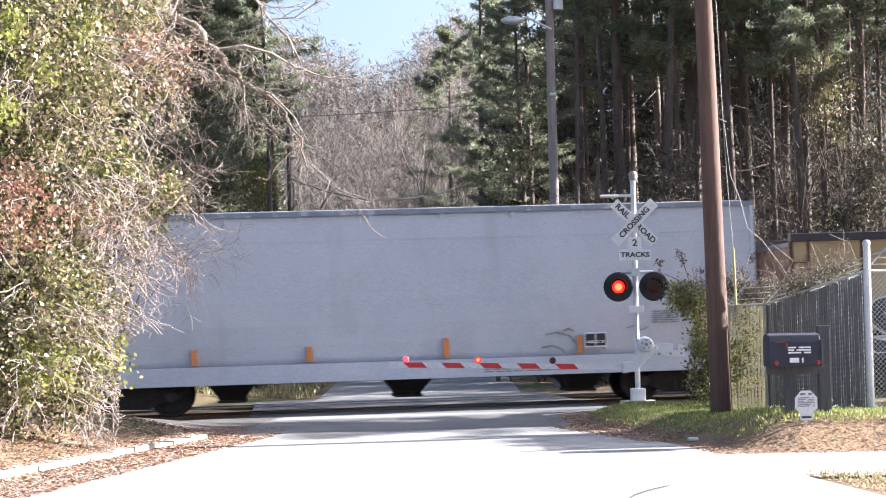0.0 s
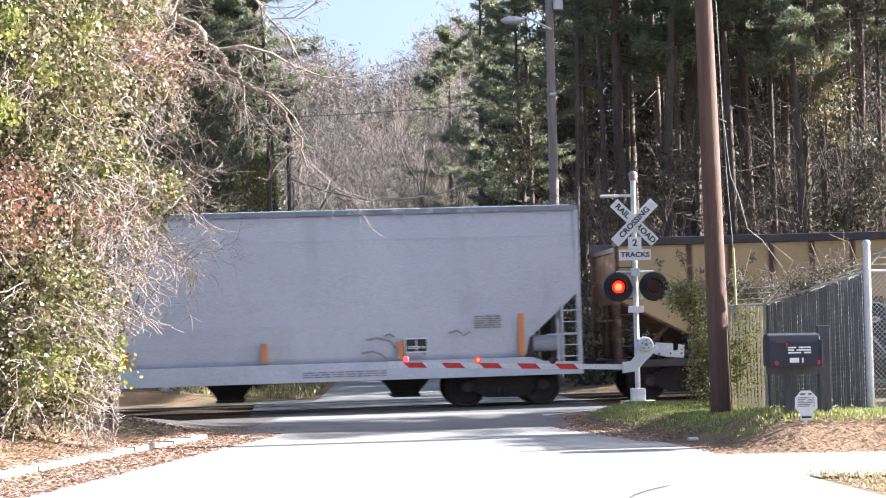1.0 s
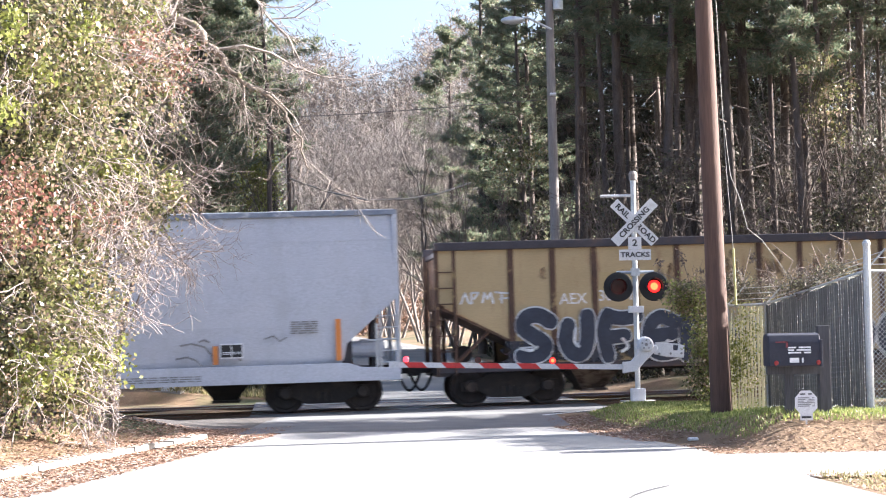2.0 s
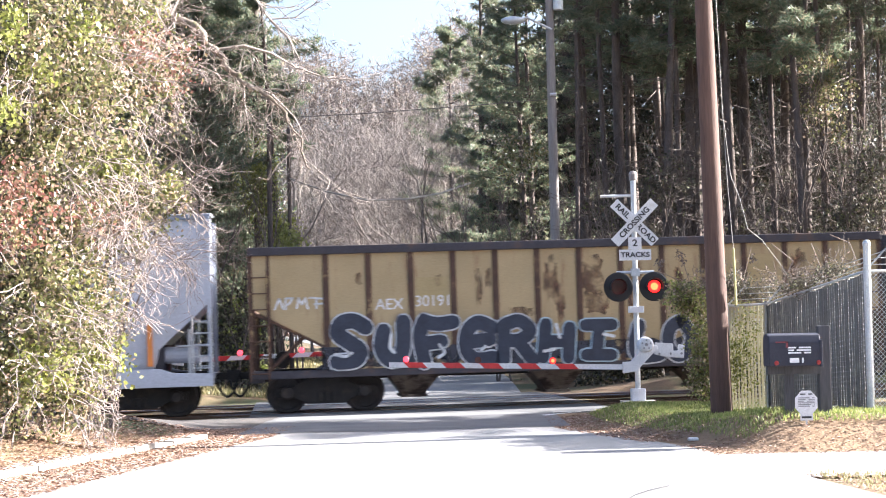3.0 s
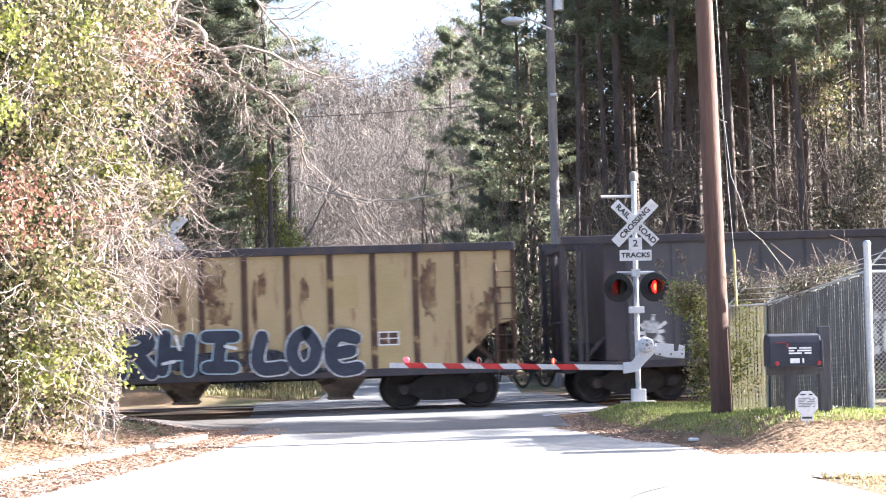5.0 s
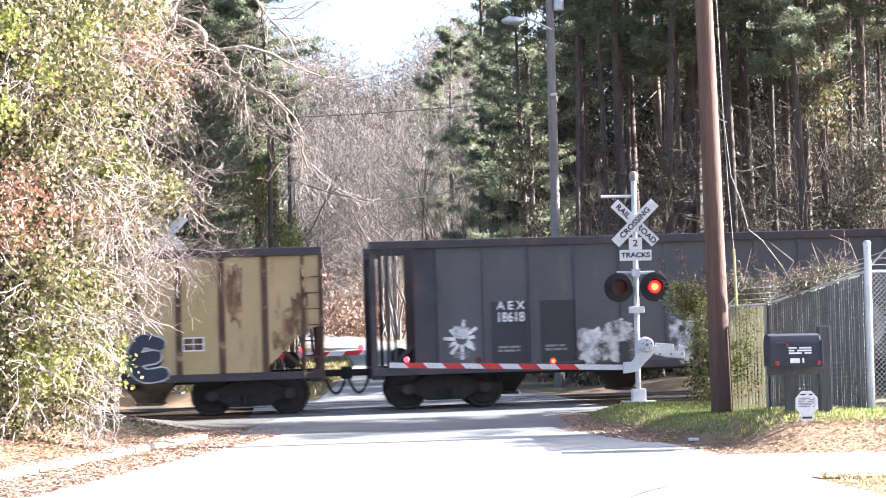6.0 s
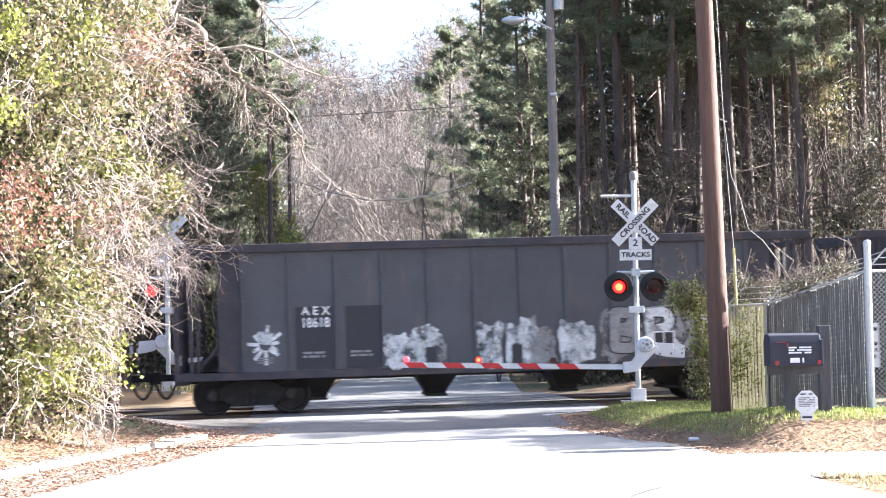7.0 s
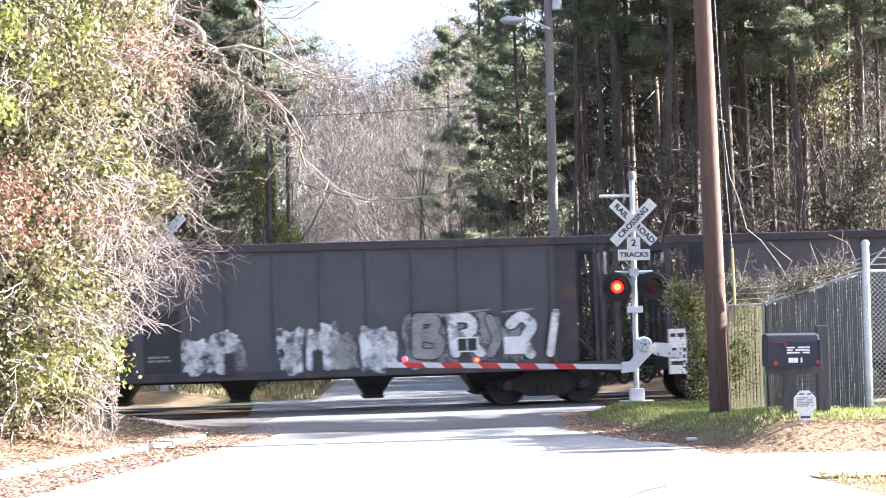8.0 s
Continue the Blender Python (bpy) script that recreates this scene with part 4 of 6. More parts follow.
for r, strokes in ((13, [[(240, 268), (262, 366), (300, 270)]]), (12, [[(330, 272), (326, 368)]]), (12, [[(352, 330), (372, 276), (392, 300), (360, 320)]]), (12, [[(500, 274), (492, 366)], [(506, 276), (560, 284)], [(506, 318), (552, 312)], [(506, 362), (566, 360)]])):
    for k, pts in enumerate(strokes):
        sprayed(black_car, [bg(*p) for p in pts], r / 126, YG - 0.006 - 0.004 * k, M["spray_worn"], "graffiti_letter", "worn white graffiti letter")
for r, strokes, fill, rim in ((15, [[(640, 240), (636, 336)], [(640, 236), (688, 242), (684, 274), (650, 284)], [(650, 286), (700, 300), (690, 336), (640, 338)]], "spray_grey", "ink"),
                              (14, [[(738, 240), (748, 338)], [(736, 236), (792, 240), (796, 276), (756, 288)], [(772, 290), (822, 338)]], "spray", "ink"),
                              (13, [[(850, 240), (870, 300), (850, 340)]], "spray_grey", "ink"),
                              (15, [[(912, 258), (944, 236), (974, 262), (952, 304), (968, 344)]], "spray", "ink"),
                              (11, [[(1046, 226), (1026, 344)]], "spray", "ink")):
    lettered(black_car, strokes, r / 126, bg, YG - 0.008, M[fill], M[rim], 0.03, "grey and white graffiti letter")
for pts in ([(612, 238), (680, 224), (730, 232)], [(722, 226), (850, 214)], [(890, 222), (980, 214)]):
    sprayed(black_car, [bg(*p) for p in pts], 0.02, YG - 0.04, M["spray_grey"], "paint_stroke")
for d in (412, 566):
    bm = bmesh.new()
    box(bm, bx(d + 530) - 0.12, bx(d + 530) + 0.12, YG - 0.03, YG + 0.05, 0.92, 1.42)
    part("stencil_patch", bevelled(bm, 0.006), M["black_dark"], black_car, "small black panel over the graffiti")
bm = bmesh.new()
box(bm, bx(531 + 810), bx(531 + 850), YG - 0.056, YG - 0.052, 1.28, 1.62)
pl = part("data_plate", bm, M["white_ink"], black_car, "white-edged black data plate")
bm = bmesh.new()
box(bm, bx(531 + 813), bx(531 + 829), YG - 0.060, YG - 0.056, 1.31, 1.59)
box(bm, bx(531 + 831), bx(531 + 847), YG - 0.060, YG - 0.056, 1.31, 1.59)
part("plate_field", bm, M["ink"], pl)
bm = bmesh.new()
box(bm, bx(531 + 896), bx(531 + 934), YG - 0.056, YG - 0.052, 1.20, 1.60)
part("repaint_patch", bm, M["white_ink"], black_car, "white repainted patch")

next_car = open_hopper("coal_hopper_car", "dull black open coal hopper with a white notice", 14.83, 3.84, M["black"], M["black"], 1.585, 1.06, 12, 1.0, M["chord"])
bm = bmesh.new()
box(bm, -7.40, -6.98, -1.69, -1.675, 0.62, 1.66)
nb = part("notice_board", bm, M["white_ink"], next_car, "white notice with dark unreadable print")
bars(nb, -7.36, 1.56, 0.34, 0.09, 1, -1.691, M["ink"], rng)
bars(nb, -7.36, 1.22, 0.34, 0.09, 3, -1.691, M["ink"], rng)
CARS.append((next_car, 47.38))


# ---- crossing signals ----
FLASHERS = []


def signal(at, z_ground, turn, label, reach=5.28, rear=False, size=1.0):
    """A crossing mast with crossbuck, two lamps and a lowered gate arm; faces -y before it is turned."""
    sig = empty("crossing_signal", Matrix.Translation((at[0], at[1], z_ground)) @ pose(0, 0, 0, 0, 0, turn) @ Matrix.Diagonal((size, size, size, 1)), label, "crossing signal", "crossing signals")
    bm = bmesh.new()
    rod(bm, (0, 0, 0.1), (0, 0, 4.75), 0.058, n=14)
    part("mast", bm, M["galv"], sig, smooth=False)
    bm = bmesh.new()
    box(bm, -0.15, 0.15, -0.15, 0.15, 0.0, 0.27)
    part("base_casting", bevelled(bm, 0.02), M["white"], sig)
    bm = bmesh.new()
    box(bm, -0.35, 0.35, -0.35, 0.35, -0.4, 0.01)
    part("foundation", bm, M["concrete"], sig)
    bm = bmesh.new()
    lathe(bm, [(0.05, 4.70), (0.085, 4.72), (0.09, 4.84), (0.07, 4.90), (0.02, 4.91)], "Z", 16)
    part("bell", bm, M["pole_grey"], sig, "dull grey bell")
    bm = bmesh.new()
    rod(bm, (-0.70, 0.0, 4.38), (0.0, 0.0, 4.38), 0.03, n=8)
    part("side_arm", bm, M["white"], sig)
    for ang, txt in ((45, (("RAIL", -0.35), ("ROAD", 0.34))), (-45, (("CROSSING", 0.0),))):
        m = pose(0, -0.10 if ang > 0 else -0.115, 3.80, 0, ang, 0)
        bm = bmesh.new()
        box(bm, -0.61, 0.61, -0.004, 0.004, -0.114, 0.114)
        bm.transform(m)
        b = part("crossbuck_blade", bm, M["white"], sig)
        for w, x in txt:
            words(w, 0.165, M["ink"], b, m @ pose(x, -0.008, 0), squeeze=1.1 if len(w) < 6 else 1.08, grow=0.005)
    for txt, z, w, h, size in (("2", 3.36, 0.28, 0.26, 0.2), ("TRACKS", 3.11, 0.68, 0.23, 0.145)):
        bm = bmesh.new()
        box(bm, -w / 2, w / 2, -0.094, -0.086, z - h / 2, z + h / 2)
        b = part("track_count_plate", bm, M["white"], sig)
        words(txt, size, M["ink"], b, pose(0, -0.098, z), squeeze=1.15, grow=0.004)
    bm = bmesh.new()
    rod(bm, (-0.40, 0.0, 2.74), (0.40, 0.0, 2.74), 0.035, n=8)
    box(bm, -0.09, 0.09, -0.09, 0.09, 2.66, 2.82)
    part("lamp_cross_arm", bm, M["galv"], sig)
    for k, x in enumerate((-0.38, 0.38)):
        bm = bmesh.new()
        lathe(bm, [(0.05, 0.02), (0.31, 0.02), (0.315, -0.01), (0.29, -0.02), (0.165, -0.02), (0.16, 0.0), (0.05, 0.0)], "Y", 28, (x, -0.14, 2.43))
        h = part("lamp_background", bm, M["lamp_black"], sig)
        bm = bmesh.new()
        n = 18
        for i in range(n):
            a0, a1 = (math.pi * (-0.12 + 1.24 * j / n) for j in (i, i + 1))
            q = []
            for a, dy in ((a0, -0.16), (a1, -0.16), (a1, -0.45 + 0.06 * abs(math.cos(a1))), (a0, -0.45 + 0.06 * abs(math.cos(a0)))):
                q.append(Vector((x + 0.17 * math.cos(a), dy, 2.43 + 0.17 * math.sin(a))))
            o = [p + Vector((0.006 * math.cos((a0 + a1) / 2), 0, 0.006 * math.sin((a0 + a1) / 2))) for p in q]
            vi, vo = [bm.verts.new(p) for p in q], [bm.verts.new(p) for p in o]
            bm.faces.new(vi)
            bm.faces.new(vo[::-1])
            for j in range(4):
                bm.faces.new((vi[j], vi[(j + 1) % 4], vo[(j + 1) % 4], vo[j]))
        part("visor", bm, M["lamp_black"], h)
        bm = bmesh.new()
        lathe(bm, [(0.02, 0.12), (0.14, 0.10), (0.15, 0.03), (0.02, 0.03)], "Y", 16, (x, -0.14, 2.43))
        part("lamp_case", bm, M["lamp_black"], h)
        if rear:
            bm = bmesh.new()
            lathe(bm, [(0.01, 0.0), (0.14, 0.0), (0.10, 0.02), (0.01, 0.03)], "Y", 18, (x, -0.015, 2.43))
            part("rear_lens", bm, M["red_glow"] if k else M["red_glass"], h)
        lens = lamp_disc(h, 0.145, Vector((x, -0.175, 2.43)))
        FLASHERS.append((lens, k))
    bm = bmesh.new()
    box(bm, -0.16, 0.16, -0.10, 0.10, 1.88, 2.02)
    part("junction_box", bevelled(bm, 0.01), M["white"], sig)
    bm = bmesh.new()
    slab(bm, [(-0.34, 0.60), (-0.34, 0.84), (-0.16, 0.85), (-0.02, 1.02), (0.02, 1.20), (0.16, 1.22), (0.40, 1.18), (0.42, 1.08), (0.30, 1.00), (0.10, 0.80), (-0.04, 0.64)], -0.30, -0.18)
    gm = part("gate_mechanism", bevelled(bm, 0.02), M["white"], sig, "white cast gate mechanism")
    bm = bmesh.new()
    lathe(bm, [(0.02, -0.02), (0.13, -0.02), (0.16, 0.02), (0.17, 0.30), (0.15, 0.34), (0.02, 0.34)], "Y", 18, (0.16, -0.36, 1.20))
    mc = part("motor_case", bm, M["white"], gm)
    bm = bmesh.new()
    for k in range(5):
        a = k * math.tau / 5 + 0.3
        rod(bm, (0.16 + 0.09 * math.cos(a), -0.40, 1.20 + 0.09 * math.sin(a)), (0.16 + 0.09 * math.cos(a), -0.37, 1.20 + 0.09 * math.sin(a)), 0.018, n=7)
    rod(bm, (0.16, -0.41, 1.20), (0.16, -0.37, 1.20), 0.035, n=10)
    tagged(part("bolt_ring", bm, M["spray_grey"], mc), kind="stuff")
    bm = bmesh.new()
    slab(bm, [(0.34, 0.99), (0.60, 0.93), (0.96, 0.90), (0.98, 1.16), (0.86, 1.20), (0.84, 1.06), (0.74, 1.06), (0.74, 1.21), (0.36, 1.24)], -0.27, -0.17)
    cw = part("counterweight", bevelled(bm, 0.012), M["white"], gm)
    bm = bmesh.new()
    for x in (0.44, 0.68, 0.91):
        rod(bm, (x, -0.285, 1.0), (x, -0.26, 1.0), 0.025, n=8)
    tagged(part("bolt_row", bm, M["spray_grey"], cw), kind="stuff")
    arm_z, x_end, x_start = 0.735, -reach, -0.30
    bm = bmesh.new()
    box(bm, x_end, x_start, -0.265, -0.225, arm_z - 0.055, arm_z + 0.055)
    arm = part("gate_arm", bm, M["white"], sig, "red and white striped crossing gate arm")
    arm.matrix_basis = Matrix.Translation((x_start, 0, arm_z)) @ pose(0, 0, 0, 0, 1.6, 0) @ Matrix.Translation((-x_start, 0, -arm_z))
    x = x_end + 0.30
    while x < -1.0:
        bm = bmesh.new()
        slab(bm, [(x, arm_z + 0.056), (x + 0.40, arm_z + 0.056), (x + 0.52, arm_z - 0.056), (x + 0.12, arm_z - 0.056)], -0.268, -0.222)
        part("red_band", bm, M["red"], arm)
        x += 0.80
    for k, x in enumerate((x_end + 0.36, x_end + 1.88 * reach / 5.28, x_end + 3.46 * reach / 5.28)):
        bm = bmesh.new()
        lathe(bm, [(0.02, 0.05), (0.06, 0.04), (0.065, -0.005), (0.055, -0.02), (0.02, -0.02)], "Y", 14, (x, -0.245, arm_z + 0.12))
        box(bm, x - 0.02, x + 0.02, -0.25, -0.23, arm_z + 0.05, arm_z + 0.08)
        c = part("arm_lamp", bm, M["lamp_black"], arm)
        if rear:
            bm = bmesh.new()
            lathe(bm, [(0.01, 0.0), (0.07, 0.0), (0.05, 0.03), (0.01, 0.04)], "Y", 16, (x, -0.19, arm_z + 0.12))
            part("rear_lens", bm, M["arm_glow"], c)
        if k == 0:
            bm = bmesh.new()
            lathe(bm, [(0.01, 0.0), (0.062, 0.0), (0.05, -0.03), (0.01, -0.04)], "Y", 16, (x, -0.27, arm_z + 0.12))
            part("lit_lens", bm, M["arm_glow"], c)
        else:
            FLASHERS.append((lamp_disc(c, 0.07, Vector((x, -0.275, arm_z + 0.12))), k - 1))
    return sig


def lamp_disc(parent, r, at):
    """A two-sided lamp insert that turns: lit lens on one side, dark glass on the other."""
    bm = bmesh.new()
    lathe(bm, [(0.01, -0.012), (r * 0.55, -0.010), (r * 0.93, -0.004), (r, 0.0), (r, 0.004), (r * 0.5, 0.006), (0.01, 0.006)], "Y", 20)
    lit = part("lamp_insert", bm, M["red_glow"], parent, "lit red lamp lens")
    me = lit.data
    for m in (M["red_glass"], M["hot_glow"]):
        me.materials.append(m)
    for f in me.polygons:
        c = f.center
        rad = math.hypot(c.x, c.z)
        f.material_index = 1 if c.y > -0.0025 else (2 if rad < r * 0.5 else 0)
    lit.location = at
    return lit


signal((4.1, 37.9), 0.20, 0, "crossing signal with lit red lamps and lowered striped gate")
far_sig = signal((-7.87, 50.6), gz(-7.87, 50.6), 180, "crossing signal beyond the tracks with its gate lowered", 5.0, True, 1.18)


# ---- poles and cables ----
def cable(pts, r, material, label, sag=0.0, name="cable", n=24):
    segs = []
    P = [Vector(p) for p in pts]
    path = []
    for a, b in zip(P, P[1:]):
        for k in range(n + 1):
            t = k / n
            path.append(a.lerp(b, t) - Vector((0, 0, sag * 4 * t * (1 - t))))
    path = path[:1] + [b for a, b in zip(path, path[1:]) if (b - a).length > 1e-6]
    V, F = swept(path, r)
    return tagged(sheet(name, V, F, material), label, "cable")


def utility_pole(x, y, h, r0, r1, material, label, lean=(0, 0)):
    z = gz(x, y) - 0.2
    p = empty("utility_pole", Matrix.Translation((x, y, z)), label, "utility pole")
    bm = bmesh.new()
    n, m = 20, 14
    rings = []
    for i in range(m + 1):
        t = i / m
        r = r0 + (r1 - r0) * t
        rings.append([bm.verts.new((lean[0] * t + r * (1 + 0.02 * math.sin(3 * k + i)) * math.cos(k * math.tau / n), lean[1] * t + r * (1 + 0.02 * math.cos(2 * k + i)) * math.sin(k * math.tau / n), h * t)) for k in range(n)])
    for a, b in zip(rings, rings[1:]):
        for k in range(n):
            bm.faces.new((a[k], a[(k + 1) % n], b[(k + 1) % n], b[k]))
    bm.faces.new(rings[-1])
    part("shaft", bm, material, p, smooth=True)
    return p


near_pole = utility_pole(4.65, 30.0, 9.5, 0.185, 0.135, M["pole"], "weathered brown wooden utility pole in the grass", (-0.17, 0))
lamp_pole = utility_pole(3.52, 55.0, 14.0, 0.17, 0.12, M["pole_grey"], "grey wooden pole carrying a street lamp beyond the tracks", (-0.05, 0))
bm = bmesh.new()
rod(bm, (0.0, -0.1, 11.3), (-0.75, -0.25, 11.65), 0.035, n=8)
rod(bm, (-0.75, -0.25, 11.65), (-1.0, -0.3, 11.6), 0.035, n=8)
part("lamp_bracket", bm, M["galv"], lamp_pole)
bm = bmesh.new()
bmesh.ops.create_uvsphere(bm, u_segments=16, v_segments=10, radius=1.0)
bmesh.ops.scale(bm, verts=bm.verts[:], vec=(0.38, 0.17, 0.13))
bmesh.ops.translate(bm, verts=bm.verts[:], vec=(-1.2, -0.33, 11.56))
part("lamp_head", bm, M["galv"], lamp_pole, "pale grey street lamp head", smooth=True)
bm = bmesh.new()
rod(bm, (0.22, -0.15, 11.9), (0.22, -0.15, 12.6), 0.16, n=14)
part("transformer", bm, M["galv"], lamp_pole)
bm = bmesh.new()
rod(bm, (-0.1, -0.2, 9.25), (0.1, -0.2, 9.25), 0.05, n=8)
part("insulator", bm, M["white"], lamp_pole)
utility_pole(-5.62, 58.0, 8.9, 0.10, 0.075, M["dark_bark"], "dark far wooden utility pole among the trees")
utility_pole(-5.02, 58.5, 8.7, 0.075, 0.06, M["dark_bark"], "thin dark far wooden utility pole by the road")


# ---- trees and undergrowth ----
def grow(rng, p, d, length, r, depth, segs, tips, spread=0.55, up=0.12, shrink=0.72, kids=(2, 3), bend=0.12, thin=0.62, rmin=0.004):
    """Branching limbs: adds rows for tubes() to segs and end places to tips."""
    n = 3
    q, dd = np.array(p, dtype=float), np.array(d, dtype=float)
    for i in range(n):
        dd = dd + rng.normal(size=3) * bend + np.array([0, 0, up * 0.4])
        dd /= np.linalg.norm(dd)
        q2 = q + dd * length / n
        ra, rb = r * (1 - 0.35 * i / n), r * (1 - 0.35 * (i + 1) / n)
        segs.append((*q, *q2, max(ra, rmin), max(rb, rmin)))
        q = q2
        if depth > 0 and i < n - 1 and rng.random() < 0.75:
            side = rng.normal(size=3)
            side /= np.linalg.norm(side)
            nd = dd * (1 - spread * 0.6) + side * spread * 1.2 + np.array([0, 0, up])
            grow(rng, q, nd / np.linalg.norm(nd), length * shrink * rng.uniform(0.6, 0.95), rb * thin * 0.85, depth - 1, segs, tips, spread, up, shrink, kids, bend, thin, rmin)
    if depth == 0:
        tips.append(q)
        return
    for _ in range(rng.integers(kids[0], kids[1] + 1)):
        side = rng.normal(size=3)
        side /= np.linalg.norm(side)
        nd = dd + side * spread + np.array([0, 0, up])
        grow(rng, q, nd / np.linalg.norm(nd), length * shrink * rng.uniform(0.75, 1.1), r * thin, depth - 1, segs, tips, spread, up, shrink, kids, bend, thin, rmin)


def bare_tree(seed, h, r, label, material, depth=5, spread=0.5, rmin=0.008):
    rng = np.random.default_rng(seed)
    t = empty("bare_tree", Matrix(), label, "tree", "bare trees")
    segs, tips = [], []
    grow(rng, (0, 0, -0.3), (rng.normal() * 0.05, rng.normal() * 0.05, 1), h * 0.34, r, depth, segs, tips, spread, 0.05, 0.76, (2, 3), 0.14, 0.6, rmin)
    s = np.array(segs)
    big = s[:, 6] > r * 0.3
    for nm, sel, k in (("trunk", big, 7), ("twig_spray", ~big, 3)):
        V, F = tubes(s[sel], k) if nm == "trunk" else cones(s[sel])
        ob = sheet(nm, V, F, material, t, smooth=nm == "trunk")
        if nm != "trunk":
            tagged(ob, kind="stuff")
    return t


def pine_tree(seed, h, r, crown_from, reach, label, blades=11, dead=26):
    rng = np.random.default_rng(seed)
    t = empty("pine_tree", Matrix(), label, "tree", "pine trees")
    lean = rng.normal(size=2) * 0.012
    axis = lambda z: np.array([lean[0] * z + 0.12 * math.sin(z * 0.25 + seed), lean[1] * z, z])
    zs = np.linspace(-0.3, h, 15)
    V, F = swept([axis(a) for a in zs], [r * (1 - 0.85 * max(a, 0) / h) for a in zs], 9)
    sheet("trunk", V, F, M["dark_bark"], t, smooth=True)
    limbs, pts, dirs = [], [], []
    z = crown_from * h
    while z < h * 0.99:
        k = (z / h - crown_from) / (1 - crown_from)
        L = reach * (1 - k) ** 0.7 * rng.uniform(0.55, 1.1) * min(1, 0.45 + 2.2 * k) + 0.3
        a = rng.uniform(0, math.tau)
        d = np.array([math.cos(a), math.sin(a), 0.10 + 0.35 * k - 0.18 * (1 - k)])
        p = axis(z)
        n = 5
        for i in range(n):
            q = p + d * L / n
            d = d + np.array([rng.normal() * 0.12, rng.normal() * 0.12, 0.05])
            limbs.append((*p, *q, 0.045 * (1 - i / n) + 0.008, 0.045 * (1 - (i + 1) / n) + 0.006))
            if i >= 1:
                for _ in range(4):
                    side = np.array([-d[1], d[0], 0]) * rng.choice([-1, 1]) * rng.uniform(0.25, 0.8) + rng.normal(size=3) * np.array([0.18, 0.18, 0.07])
                    e = q + side * L * 0.28 * (1.2 - i / n)
                    limbs.append((*q, *e, 0.012, 0.006))
                    for f in (0.55, 0.8, 1.0):
                        pts.append(q + (e - q) * f)
                        dirs.append((e - q) / (np.linalg.norm(e - q) + 1e-6))
            p = q
        z += rng.uniform(0.18, 0.46) * h / 20
    for _ in range(dead):
        zz, a = rng.uniform(0.12, crown_from + 0.1) * h, rng.uniform(0, math.tau)
        p = axis(zz)
        q = p + np.array([math.cos(a), math.sin(a), rng.uniform(-0.3, 0.4)]) * rng.uniform(0.5, 1.8)
        limbs.append((*p, *q, 0.025, 0.008))
    V, F = cones(limbs)
    tagged(sheet("bough_frame", V, F, M["dark_bark"], t), kind="stuff")
    P = np.repeat(np.array(pts), blades, 0)
    D = np.repeat(np.array(dirs), blades, 0)
    P = P + rng.normal(size=P.shape) * np.array([0.10, 0.10, 0.06])
    V, F = needles(P, D, rng, 0.25, 0.048)
    tagged(sheet("crown", V, F, M["pine"], t), kind="stuff")
    return t


rng = np.random.default_rng(11)
pines = [pine_tree(1, 21, 0.26, 0.16, 3.9, "tall dark green pine with low dense boughs"),
         pine_tree(2, 23, 0.24, 0.45, 3.4, "tall dark green pine with a bare lower trunk"),
         pine_tree(3, 19, 0.20, 0.54, 2.8, "slender pine with a bare lower trunk"),
         pine_tree(5, 17, 0.2, 0.12, 3.3, "dense dark green young pine"),
         pine_tree(6, 20, 0.3, 0.33, 6.6, "broad-crowned dark green pine beside the tracks"),
         pine_tree(7, 20, 0.13, 0.70, 2.0, "slim dark-stemmed pine with a high crown", 9, 46)]


def plant(pool, spots):
    """Sets the first trees of the pool, then copies, at (kind, x, y, scale)."""
    used = set()
    for k, x, y, s in spots:
        m = Matrix.Translation((x, y, gz(x, y))) @ pose(0, 0, 0, 0, 0, (x * 57 + y * 31) % 360)
        t = pool[k]
        if k not in used:
            used.add(k)
            t.matrix_basis = m @ Matrix.Diagonal((s, s, s, 1))
        else:
            c = copy_thing(t, m)
            c.scale = (s, s, s)


right_front = [(1, 4.9, 62, 0.95), (3, 3.6, 70, 1.0), (1, 7.2, 66, 1.05), (1, 6.0, 59, 1.0), (1, 8.4, 60, 0.95), (2, 7.2, 57, 1.0), (1, 10.6, 61, 1.05), (2, 9.4, 57.5, 1.05), (1, 12.4, 64, 1.0), (2, 12.0, 58, 0.95), (1, 14.2, 60, 1.0), (1, 16.5, 63, 1.05), (2, 15.6, 57.5, 1.1)]
right_back = [(2, 13.8, 68, 1.1), (2, 9.2, 72, 1.2), (0, 5.6, 80, 1.05), (1, 11, 78, 1.1), (0, 16, 82, 1.1), (2, 17.4, 56, 1.0), (2, 11.2, 54.8, 0.9), (0, 3.0, 100, 0.95), (0, 1.9, 86, 0.95), (3, 0.6, 98, 1.05), (3, 2.6, 79, 0.9), (1, 18.4, 63, 1.0), (2, 19.5, 66, 1.2)]
left_side = [(0, -8.6, 58, 0.95), (0, -11.6, 60, 1.0), (1, -10.0, 63, 0.95), (3, -9.4, 55, 0.8), (3, -12.6, 55, 0.95), (0, -14.5, 58, 1.05), (0, -13, 68, 1.0), (0, -17, 62, 1.1), (1, -19, 56, 1.1), (0, -9.5, 76, 0.9), (3, -11, 88, 1.0), (0, -16, 84, 1.0), (0, -0.8, 116, 0.82), (0, -9.4, 57.5, 0.9), (3, -8.4, 62, 0.8), (3, -10.8, 54.5, 0.95), (1, -7.0, 68, 0.9)]
